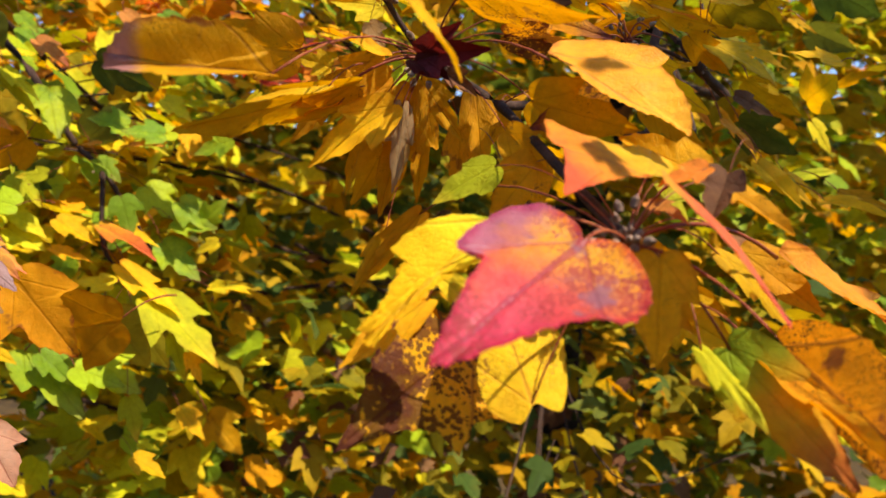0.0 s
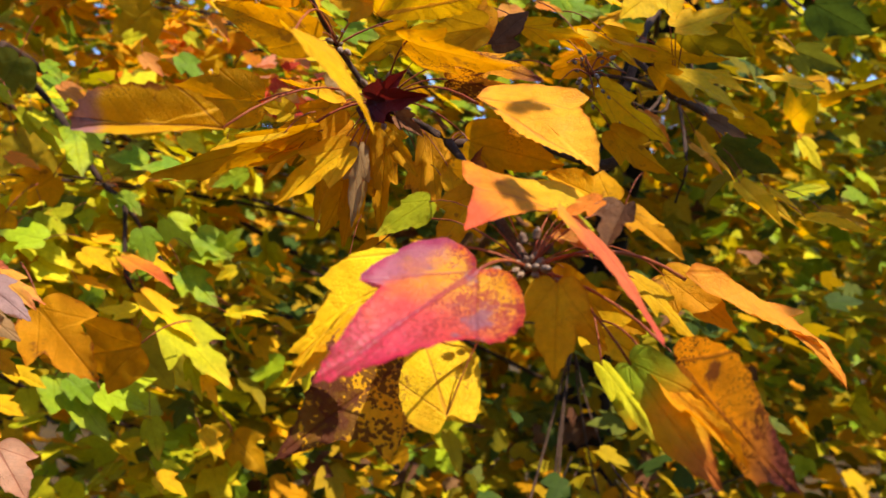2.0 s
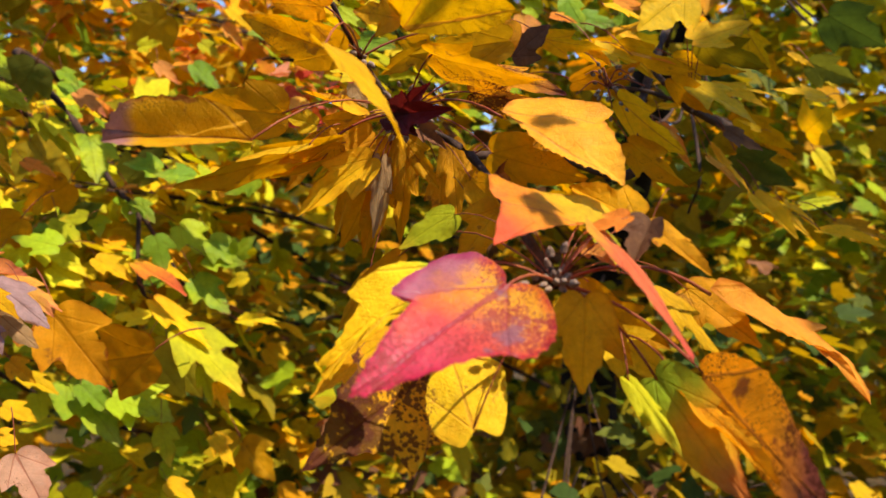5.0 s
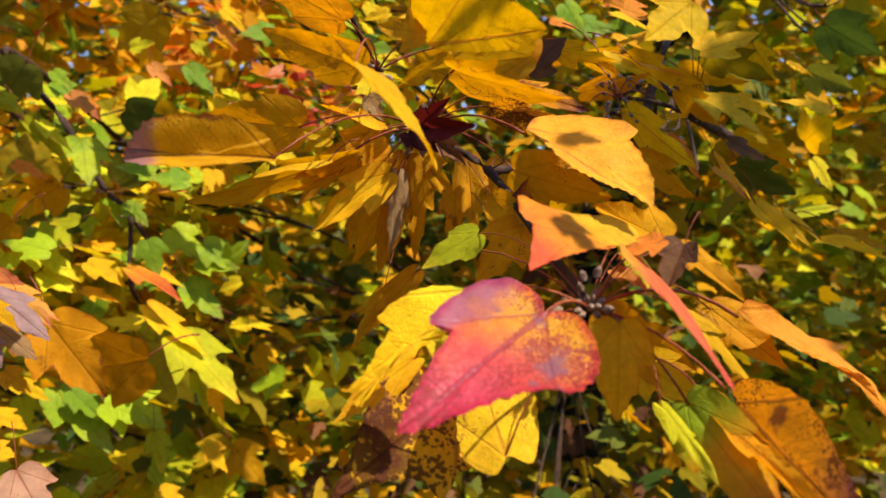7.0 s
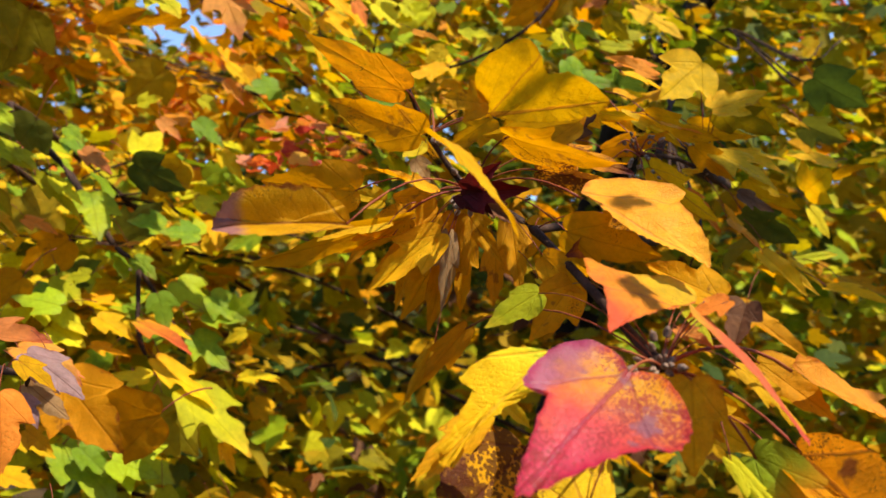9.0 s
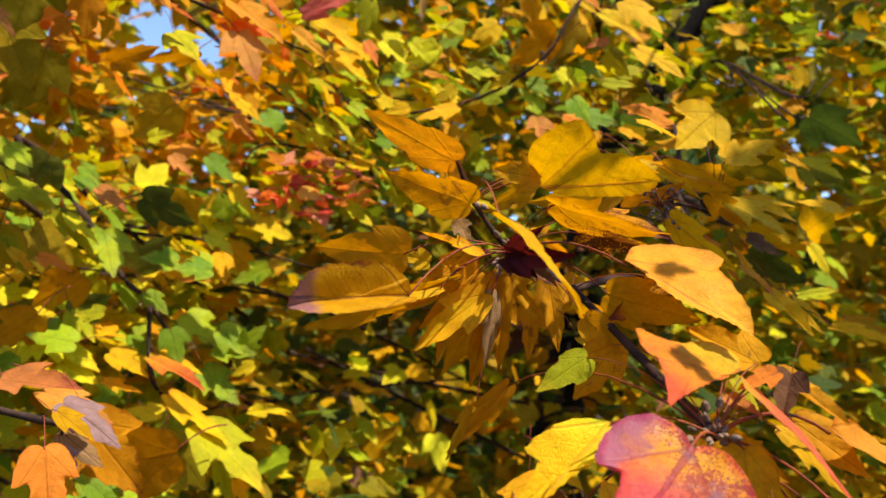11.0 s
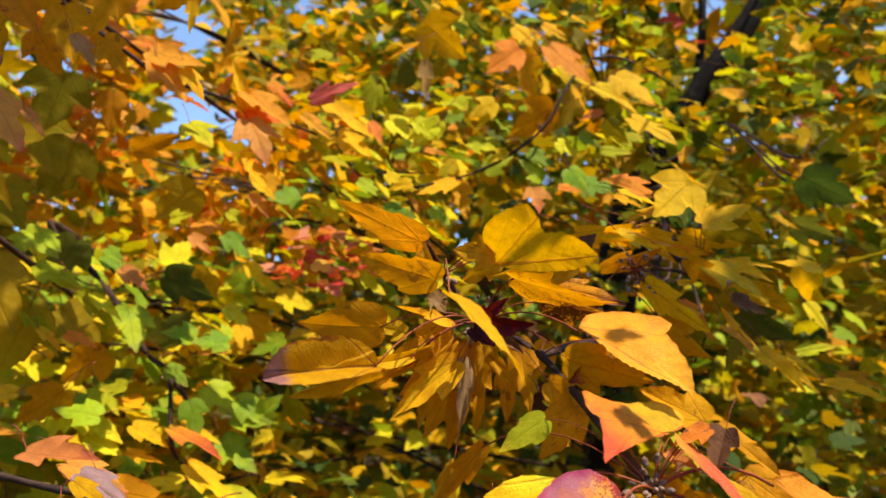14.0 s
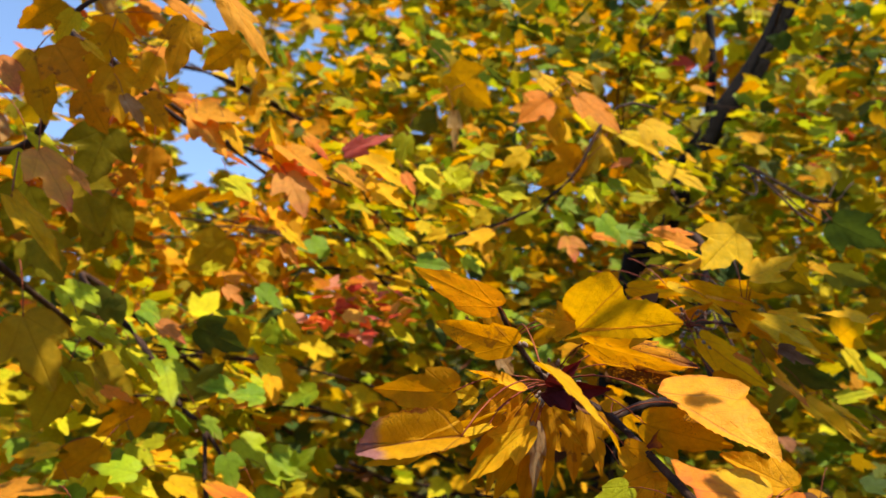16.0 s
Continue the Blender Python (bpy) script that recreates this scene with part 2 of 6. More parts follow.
RUST = (0.10, 0.030, 0.012)
M = {
    "gold": leaf_material("leaf_gold", (0.74, 0.37, 0.008), (0.66, 0.30, 0.008), spot=RUST, spots=0.7, spot_zone=0.56, blotch=(0.30, 0.12, 0.015), blotch_at=0.66),
    "yellow": leaf_material("leaf_yellow", (0.86, 0.52, 0.012), (0.84, 0.43, 0.012), spot=RUST, spots=0.4, spot_zone=0.66, blotch=(0.36, 0.13, 0.02), blotch_at=0.72),
    "lemon": leaf_material("leaf_lemon", (0.84, 0.60, 0.015), (0.74, 0.58, 0.02)),
    "lime": leaf_material("leaf_lime", (0.50, 0.50, 0.015), (0.66, 0.62, 0.02), tip=(0.78, 0.60, 0.03), spread=0.8),
    "green": leaf_material("leaf_green", (0.22, 0.36, 0.02), (0.40, 0.50, 0.02), tip=(0.30, 0.36, 0.04), rough=0.38, spread=0.8),
    # olive leaves, also gold ones with their shade put into the colour
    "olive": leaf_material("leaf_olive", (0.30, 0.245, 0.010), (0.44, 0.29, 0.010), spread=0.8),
    "orange": leaf_material("leaf_orange", (0.82, 0.34, 0.03), (0.80, 0.22, 0.03), spot=RUST, spots=0.4, spot_zone=0.64, spread=0.8, blotch=(0.36, 0.13, 0.02), blotch_at=0.72),
    "peach": leaf_material("leaf_peach", (0.76, 0.30, 0.07), (0.72, 0.36, 0.05), tip=(0.68, 0.20, 0.08), spread=0.6),
    "red": leaf_material("leaf_red", (0.70, 0.09, 0.04), (0.76, 0.20, 0.05), spread=0.6),
    "pink": leaf_material("leaf_pink", (0.62, 0.12, 0.10), (0.66, 0.26, 0.14), spread=0.6),
    "tan": leaf_material("leaf_tan", (0.52, 0.34, 0.15), (0.42, 0.24, 0.08), vein=(0.30, 0.16, 0.06), spot=RUST, spots=0.5),
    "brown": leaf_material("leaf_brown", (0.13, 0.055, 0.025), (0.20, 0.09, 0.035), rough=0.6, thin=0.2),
    "maroon": leaf_material("leaf_maroon", (0.09, 0.010, 0.010), (0.15, 0.018, 0.012), rough=0.5, thin=0.3),
    "crimson": leaf_material("leaf_crimson", (0.68, 0.08, 0.06), (0.68, 0.16, 0.04), patch_at=0.60, foot=(0.80, 0.36, 0.015), foot_at=0.05, tip=(0.64, 0.042, 0.07), tip_at=(0.42, 0.75),
                             flank=(1, (0.42, 0.12, 0.16), 0.12, 0.28), blotch=(0.26, 0.10, 0.13), blotch_at=0.60, vein=(0.34, 0.02, 0.05),
                             spot=(0.34, 0.04, 0.03), spots=0.95, spot_zone=0.40, spot_scale=64.0, rough=0.46, gloss=0.35, hem=(0.85, 0.20, 0.5), hem_at=0.88),
    "spotted": leaf_material("leaf_spotted", (0.86, 0.44, 0.012), (0.80, 0.34, 0.012), blotch=(0.11, 0.026, 0.012), blotch_at=0.585, spot_scale=38.0, thin=0.5, spot=(0.075, 0.018, 0.008), spots=1.35, spot_zone=0.36,
                             vein=(0.30, 0.10, 0.02), tip=(0.42, 0.16, 0.04), tip_at=(0.78, 1.1)),
    "turning": leaf_material("leaf_turning", (0.92, 0.57, 0.012), (0.92, 0.52, 0.012), tip=(0.92, 0.47, 0.01), tip_at=(0.5, 0.95), foot=(0.52, 0.55, 0.02), foot_at=0.08, vein=(0.80, 0.40, 0.02), thin=0.28, hem_at=1.02),
    # blaze foot: yellow-green base with the shade on it put into the colour
    "blaze": leaf_material("leaf_blaze", (0.78, 0.22, 0.03), (0.80, 0.30, 0.02), tip=(0.74, 0.14, 0.05), tip_at=(0.3, 0.8), foot=(0.62, 0.40, 0.02), foot_at=0.25,
                           vein=(0.60, 0.14, 0.04), spot=RUST, spots=0.6, spot_zone=0.56),
    "ember": leaf_material("leaf_ember", (0.80, 0.40, 0.015), (0.78, 0.31, 0.015), thin=0.5, tip=(0.68, 0.16, 0.03), tip_at=(0.5, 1.0), foot=(0.34, 0.44, 0.02), foot_at=0.03, blotch=(0.40, 0.08, 0.02), blotch_at=0.68),
    "scorched": leaf_material("leaf_scorched", spot_scale=62.0, base=(0.80, 0.40, 0.012), patch=(0.74, 0.31, 0.012), thin=0.5, spot=(0.05, 0.015, 0.010), spots=0.9, spot_zone=0.42, blotch=(0.14, 0.04, 0.02), blotch_at=0.64,
                              vein=(0.30, 0.11, 0.02), tip=(0.16, 0.05, 0.045), tip_at=(0.55, 0.9)),
    "butter": leaf_material("leaf_butter", (0.88, 0.46, 0.014), (0.86, 0.38, 0.014), tip=(0.86, 0.46, 0.03), tip_at=(0.4, 1.0), vein=(0.62, 0.26, 0.03),
                            spot=RUST, spots=0.4, spot_zone=0.6, gloss=0.22),
    "spotlit": leaf_material("leaf_spotlit", (0.86, 0.56, 0.015), (0.82, 0.46, 0.015), spot=(0.20, 0.06, 0.015), spots=0.9, spot_zone=0.52, vein=(0.60, 0.28, 0.02), thin=0.3, hem_at=1.02),
    "folded": leaf_material("leaf_folded", (0.78, 0.42, 0.01), (0.72, 0.34, 0.01), spot=(0.10, 0.03, 0.01), spots=0.7, spot_zone=0.52, blotch=(0.24, 0.08, 0.02), blotch_at=0.64,
                            vein=(0.30, 0.12, 0.02), tip=(0.46, 0.22, 0.18), tip_at=(0.76, 0.95)),
    "flame": leaf_material("leaf_flame", (0.74, 0.17, 0.06), (0.76, 0.26, 0.04), foot=(0.76, 0.44, 0.02), foot_at=0.25, tip=(0.66, 0.10, 0.06), vein=(0.55, 0.10, 0.05)),
    "amber": leaf_material("leaf_amber", (0.84, 0.42, 0.010), (0.84, 0.35, 0.012), spot=RUST, spots=0.8, spot_zone=0.52, blotch=(0.40, 0.14, 0.02), blotch_at=0.70),
    "honey": leaf_material("leaf_honey", (0.86, 0.47, 0.010), (0.84, 0.40, 0.010), vein=(0.55, 0.18, 0.02), thin=0.6),
    "mauve": leaf_material("leaf_mauve", (0.30, 0.17, 0.15), (0.40, 0.22, 0.16), rough=0.45, gloss=0.3, thin=0.25),
    "pinkish": leaf_material("leaf_pinkish", (0.60, 0.30, 0.20), (0.52, 0.22, 0.14), vein=(0.4, 0.12, 0.08), spot=RUST, spots=0.6),
    # green leaves seen in shade: the shade is put into the colour
    "shade": leaf_material("leaf_shaded_green", (0.07, 0.12, 0.02), (0.13, 0.15, 0.02), spread=0.6),
    "bark": rough_material("twig_bark", (0.025, 0.014, 0.010), (0.075, 0.040, 0.026), 60),
    # dark bark taken near black, with the limbs' shade put into the colour
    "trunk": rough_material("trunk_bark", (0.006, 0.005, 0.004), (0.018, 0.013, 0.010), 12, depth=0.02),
    "bud": rough_material("bud_scales", (0.09, 0.045, 0.028), (0.32, 0.22, 0.15), 300, rough=0.5, relief=0.3),
    "stem": rough_material("petiole_red", (0.16, 0.025, 0.015), (0.30, 0.08, 0.025), 60, rough=0.45, relief=0.2),
    "woods": rough_material("far_woods", (0.03, 0.035, 0.010), (0.12, 0.10, 0.02), 0.9, depth=0.5),
    "soil": rough_material("leaf_litter", (0.03, 0.020, 0.012), (0.09, 0.055, 0.020), 5, depth=0.03),
}


# ---- building ----
def soft2(points, steps):
    """A soft flat line through the points."""
    p = [(2 * points[0][0] - points[1][0], 2 * points[0][1] - points[1][1]), *points, (2 * points[-1][0] - points[-2][0], 2 * points[-1][1] - points[-2][1])]
    out = []
    for i in range(1, len(p) - 2):
        for k in range(steps):
            t = k / steps
            out.append(tuple(0.5 * (2 * p[i][c] + (p[i + 1][c] - p[i - 1][c]) * t + (2 * p[i - 1][c] - 5 * p[i][c] + 4 * p[i + 1][c] - p[i + 2][c]) * t * t
                                    + (3 * p[i][c] - p[i - 1][c] - 3 * p[i + 1][c] + p[i + 2][c]) * t ** 3) for c in (0, 1)))
    return out


def outline(points, lobe, teeth, rnd, lobe2=None):
    """The edge of a red maple leaf, stalk at (0, 0) and tip at (0, 1): two shoulders, two side lobes, a long middle lobe."""
    each = max(1, points // 22)
    out = []
    for sign in (1, -1):
        w, h = rnd.uniform(0.92, 1.08), rnd.uniform(-0.02, 0.02)
        if sign < 0 and lobe2 is not None:
            lobe = lobe2
        low = [(0.0, 0.0), (0.08, -0.045), (0.19, -0.04), (0.28, 0.03), (0.33 + 0.03 * lobe, 0.15), (0.31 + 0.22 * lobe, 0.35 + 0.15 * lobe + h)]
        high = [low[-1], (0.265 - 0.06 * lobe, 0.43 + h), (0.25 - 0.05 * lobe, 0.53), (0.225, 0.63 + h), (0.13, 0.79), (0.055, 0.92), (0.0, 1.0)]
        half = soft2(low, each) + soft2(high, each)
        toothed = []
        for i, (x, y) in enumerate(half):
            d = math.hypot(x, y - 0.3) or 1
            jag = teeth * rnd.uniform(0.2, 1.0) * (0.021 if i % 3 == 1 else -0.006) if y > 0.08 and x > 0.02 else 0.0
            toothed.append(((x * w + x / d * jag) * sign, y + (y - 0.3) / d * jag + jag * 0.6))
        out.append(toothed)
    right, left = out
    return right + [(0.0, 1.0)] + left[:0:-1]


# leaf forms fitted to the camera's view: control points per half edge, stalk to tip
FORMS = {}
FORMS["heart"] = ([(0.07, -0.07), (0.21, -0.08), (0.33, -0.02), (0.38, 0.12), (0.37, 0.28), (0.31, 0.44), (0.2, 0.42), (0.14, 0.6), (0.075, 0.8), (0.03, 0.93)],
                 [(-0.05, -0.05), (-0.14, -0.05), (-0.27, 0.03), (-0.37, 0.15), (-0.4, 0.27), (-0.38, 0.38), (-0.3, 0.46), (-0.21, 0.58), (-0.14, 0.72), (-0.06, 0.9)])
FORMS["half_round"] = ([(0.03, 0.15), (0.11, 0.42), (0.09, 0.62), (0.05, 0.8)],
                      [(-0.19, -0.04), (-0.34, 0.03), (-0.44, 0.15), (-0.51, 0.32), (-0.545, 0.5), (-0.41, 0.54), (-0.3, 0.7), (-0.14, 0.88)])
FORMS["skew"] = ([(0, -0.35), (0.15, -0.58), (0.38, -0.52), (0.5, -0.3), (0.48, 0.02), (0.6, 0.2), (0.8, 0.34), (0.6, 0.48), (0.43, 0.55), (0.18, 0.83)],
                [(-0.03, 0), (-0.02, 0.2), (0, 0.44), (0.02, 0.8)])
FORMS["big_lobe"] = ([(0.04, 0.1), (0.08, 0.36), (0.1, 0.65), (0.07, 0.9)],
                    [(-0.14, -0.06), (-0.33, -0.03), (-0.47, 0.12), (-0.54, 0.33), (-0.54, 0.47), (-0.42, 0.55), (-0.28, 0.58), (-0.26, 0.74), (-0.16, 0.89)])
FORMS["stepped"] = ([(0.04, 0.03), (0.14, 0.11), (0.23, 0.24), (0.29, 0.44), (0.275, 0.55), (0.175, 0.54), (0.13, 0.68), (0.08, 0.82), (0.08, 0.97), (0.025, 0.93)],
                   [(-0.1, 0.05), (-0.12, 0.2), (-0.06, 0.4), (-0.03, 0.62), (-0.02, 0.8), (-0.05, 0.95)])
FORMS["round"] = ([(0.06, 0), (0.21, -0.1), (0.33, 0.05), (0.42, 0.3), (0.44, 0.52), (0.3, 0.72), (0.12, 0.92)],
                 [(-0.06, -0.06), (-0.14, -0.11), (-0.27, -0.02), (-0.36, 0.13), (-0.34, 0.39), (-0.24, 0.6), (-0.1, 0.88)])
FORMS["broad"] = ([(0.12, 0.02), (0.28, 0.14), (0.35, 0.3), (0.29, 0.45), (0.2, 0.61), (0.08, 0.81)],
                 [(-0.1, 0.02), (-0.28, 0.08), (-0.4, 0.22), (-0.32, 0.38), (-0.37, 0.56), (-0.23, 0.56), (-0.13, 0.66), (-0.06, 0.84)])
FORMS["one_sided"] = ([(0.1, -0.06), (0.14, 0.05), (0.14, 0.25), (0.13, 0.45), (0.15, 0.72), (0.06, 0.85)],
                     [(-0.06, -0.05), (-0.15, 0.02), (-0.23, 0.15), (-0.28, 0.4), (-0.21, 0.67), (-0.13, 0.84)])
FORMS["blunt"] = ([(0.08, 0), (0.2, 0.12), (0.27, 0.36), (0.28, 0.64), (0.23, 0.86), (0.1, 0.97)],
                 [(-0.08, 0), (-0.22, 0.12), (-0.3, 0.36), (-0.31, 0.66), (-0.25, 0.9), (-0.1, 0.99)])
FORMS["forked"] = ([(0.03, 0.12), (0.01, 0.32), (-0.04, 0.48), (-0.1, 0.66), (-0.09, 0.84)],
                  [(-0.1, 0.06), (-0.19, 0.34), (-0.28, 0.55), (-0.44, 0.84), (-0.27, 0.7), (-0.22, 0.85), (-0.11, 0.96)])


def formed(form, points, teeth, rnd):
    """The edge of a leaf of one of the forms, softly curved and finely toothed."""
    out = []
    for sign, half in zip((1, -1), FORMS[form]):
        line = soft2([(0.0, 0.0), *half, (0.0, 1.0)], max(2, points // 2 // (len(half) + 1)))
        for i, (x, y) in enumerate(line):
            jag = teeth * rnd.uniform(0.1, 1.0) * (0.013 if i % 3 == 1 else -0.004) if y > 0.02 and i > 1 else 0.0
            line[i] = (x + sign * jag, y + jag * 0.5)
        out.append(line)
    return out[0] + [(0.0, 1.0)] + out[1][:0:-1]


def blade_shape(seed, points=66, rings=4, lobe=0.6, teeth=1.0, fold=0.15, arch=0.12, droop=0.15, wave=0.03, width=1.0, twist=0.0, lobe2=None, form=None):
    """Flat and bent places of one blade, and its faces. fold: V along the midrib; arch: bow along it; droop: how the sides hang."""
    rnd = random.Random(seed)
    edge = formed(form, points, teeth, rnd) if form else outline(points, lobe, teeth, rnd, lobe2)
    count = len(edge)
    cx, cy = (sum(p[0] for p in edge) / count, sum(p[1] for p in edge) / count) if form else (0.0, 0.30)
    flat = [(cx, cy, 0.0)]
    for r in range(1, rings + 1):
        f = r / rings
        flat += [(cx + (x - cx) * f, cy + (y - cy) * f, f) for x, y in edge]
    bent = []
    ph = [rnd.uniform(0, 6.28) for _ in range(4)]
    curl, dent = rnd.uniform(-0.06, 0.10), rnd.uniform(0.5, 1.4) * wave
    for x, y, f in flat:
        ax = abs(x)
        z = fold * ax + arch * 4 * y * (1 - y) * 0.25 * 4 * 0.25 - droop * ax * ax * 2
        z += wave * math.sin(7 * y + ph[0]) * ax * 2.2 + wave * 0.6 * math.sin(11 * x + ph[1]) * (0.4 + y) + twist * x * (y - 0.3)
        z += curl * max(0.0, f - 0.55) ** 2 * 2 + dent * noise.noise(Vector((x * 5, y * 5, ph[2] * 3))) * f + 0.012 * noise.noise(Vector((x * 16, y * 16, ph[3]))) * f
        bent.append((x * width, y, z))
    faces = [(0, 1 + i, 1 + (i + 1) % count) for i in range(count)]
    for r in range(rings - 1):
        a, b = 1 + r * count, 1 + (r + 1) * count
        faces += [(a + i, b + i, b + (i + 1) % count, a + (i + 1) % count) for i in range(count)]
    return flat, bent, faces


def mesh_of(name, places, faces, mats, uvs=None, which=None, smooth=True):
    me = bpy.data.meshes.new(name)
    me.from_pydata(places, [], faces)
    for m in mats:
        me.materials.append(m)
    if uvs is not None:
        layer = me.uv_layers.new(name="blade")
        loops = np.empty(len(me.loops), dtype=np.int32)
        me.loops.foreach_get("vertex_index", loops)
        uvs = np.asarray(uvs, dtype=np.float32)
        layer.data.foreach_set("uv", np.ascontiguousarray(uvs[loops, :2]).ravel())
        rim = me.uv_layers.new(name="rim")
        rim.data.foreach_set("uv", np.ascontiguousarray(uvs[loops][:, (2, 2)]).ravel())
    if which is not None:
        me.polygons.foreach_set("material_index", np.asarray(which, dtype=np.int32))
    me.polygons.foreach_set("use_smooth", np.full(len(me.polygons), smooth))
    me.update()
    return me


def tube(points, radii, sides=6):
    """Places and faces of a round stem through the points."""
    pts = [Vector(p) for p in points]
    places, faces = [], []
    for i, p in enumerate(pts):
        way = (pts[min(i + 1, len(pts) - 1)] - pts[max(i - 1, 0)]).normalized()
        u = way.orthogonal().normalized()
        v = way.cross(u)
        for k in range(sides):
            a = 2 * math.pi * k / sides
            places.append(p + (u * math.cos(a) + v * math.sin(a)) * radii[i])
    for i in range(len(pts) - 1):
        for k in range(sides):
            a, b = i * sides, (i + 1) * sides
            faces.append((a + k, a + (k + 1) % sides, b + (k + 1) % sides, b + k))
    faces.append(tuple(range(sides - 1, -1, -1)))
    faces.append(tuple(range((len(pts) - 1) * sides, len(pts) * sides)))
    return places, faces


def bow(a, b, lift, steps=7):
    """Points on an arc from a to b that bulges by the vector lift."""
    a, b, lift = Vector(a), Vector(b), Vector(lift)
    return [a.lerp(b, i / steps) + lift * 4 * (i / steps) * (1 - i / steps) for i in range(steps + 1)]


def smooth_line(points, steps=6):
    """A soft line through the points (Catmull-Rom)."""
    p = [Vector(q) for q in points]
    p = [p[0] * 2 - p[1], *p, p[-1] * 2 - p[-2]]
    out = []
    for i in range(1, len(p) - 2):
        for k in range(steps):
            t = k / steps
            out.append(0.5 * (2 * p[i] + (p[i + 1] - p[i - 1]) * t + (2 * p[i - 1] - 5 * p[i] + 4 * p[i + 1] - p[i + 2]) * t * t
                              + (3 * p[i] - p[i - 1] - 3 * p[i + 1] + p[i + 2]) * t ** 3))
    out.append(p[-2])
    return out


def thing(name, place, label, category, group="", kind=""):
    ob = new(name)
    ob.location = place
    ob.empty_display_size = 0.02
    return tagged(ob, label, category, group, kind)


def child(name, me, parent, label=""):
    ob = new(name, me)
    ob.parent = parent
    if label:
        tagged(ob, label)
    return ob


leaf_count = 0


def leaf(branch, kind, base, tip, up, node=None, width=0.95, fold=0.15, arch=0.12, droop=0.15, lobe=0.6, teeth=1.0, twist=0.0,
         points=66, rings=4, sag=0.12, lobe2=None, form=None, label=""):
    """One leaf from its stalk's end (base) to its tip, its upper side towards up; node: where the stalk leaves the twig."""
    global leaf_count
    leaf_count += 1
    base, tip, up = Vector(base), Vector(tip), Vector(up)
    home = branch.location
    axis = tip - base
    size = axis.length
    y = axis.normalized()
    z = (up - y * up.dot(y)).normalized()
    turn = Matrix((y.cross(z), y, z)).transposed()
    flat, bent, faces = blade_shape(leaf_count, points, rings, lobe, teeth, fold, arch, droop, 0.03, width, twist, lobe2, form)
    ob = child("leaf", mesh_of("leaf", [turn @ Vector(p) * size for p in bent], faces, [M[kind]], flat), branch, label)
    ob.location = base - home
    rnd = random.Random(leaf_count)
    if node is None:
        node = base - y * size * 0.5 + Vector((rnd.uniform(-0.2, 0.2), rnd.uniform(0.0, 0.3), rnd.uniform(0.1, 0.3))) * size
    stem = bow(base + y * size * 0.02, node, Vector((0, 0, 1)) * (base - Vector(node)).length * sag)
    thick = [size * (0.0075 + 0.003 * abs(i / 7 - 0.4)) for i in range(8)]
    places, faces = tube([p - base for p in stem], thick, 6)
    child("petiole", mesh_of("petiole", places, faces, [M["stem"]]), ob)
    return ob


def bud(branch, place, way, size):
    """A small pointed winter bud with overlapping scales."""
    way = Vector(way).normalized()
    u = way.orthogonal().normalized()
    v = way.cross(u)
    places, faces, sides = [], [], 7
    profile = [(0.0, 0.35), (0.15, 0.62), (0.3, 0.56), (0.34, 0.66), (0.55, 0.52), (0.58, 0.58), (0.8, 0.3), (1.0, 0.02)]
    for h, r in profile:
        for k in range(sides):
            a = 2 * math.pi * k / sides + h
            places.append(way * h * size + (u * math.cos(a) + v * math.sin(a)) * r * size * 0.55)
    for i in range(len(profile) - 1):
        for k in range(sides):
            a, b = i * sides, (i + 1) * sides
            faces.append((a + k, a + (k + 1) % sides, b + (k + 1) % sides, b + k))
    ob = child("bud", mesh_of("bud", places, faces, [M["bud"]]), branch)
    ob.location = Vector(place) - branch.location
    return ob


def bud_cluster(branch, place, count, spread, seed):
    rnd = random.Random(seed)
    for _ in range(count):
        way = Vector((rnd.gauss(0, 1), rnd.gauss(-0.4, 1), rnd.gauss(0.2, 1))).normalized()
        bud(branch, Vector(place) + way * spread * rnd.uniform(0.2, 1.0), way, rnd.uniform(0.003, 0.005))


def twig(branch, points, r0, r1, name="twig", mat="bark", sides=7, label=""):
    line = smooth_line(points)
    rnd = random.Random(len(points) * 7 + round(points[0][0] * 1000))
    n = len(line) - 1
    radii = [(r0 + (r1 - r0) * i / n) * rnd.uniform(0.9, 1.12) * (1.25 if i % 6 == 0 else 1) for i in range(n + 1)]
    places, faces = tube([p - branch.location for p in line], radii, sides)
    return child(name, mesh_of(name, places, faces, [M[mat]]), branch, label)


def templates(points, rings):
    out = []
    for i in range(8):
        flat, bent, faces = blade_shape(900 + i, points, rings, 0.35 + 0.08 * i, 0.6, 0.10 + 0.03 * (i % 4), 0.14, 0.2, 0.04)
        tris = [t for f in faces for t in ([f] if len(f) == 3 else [(f[0], f[1], f[2]), (f[0], f[2], f[3])])]
        out.append((np.array(flat), np.array(bent), np.array(tris)))
    return out


MIDDLE, SMALL = templates(22, 2), templates(22, 1)


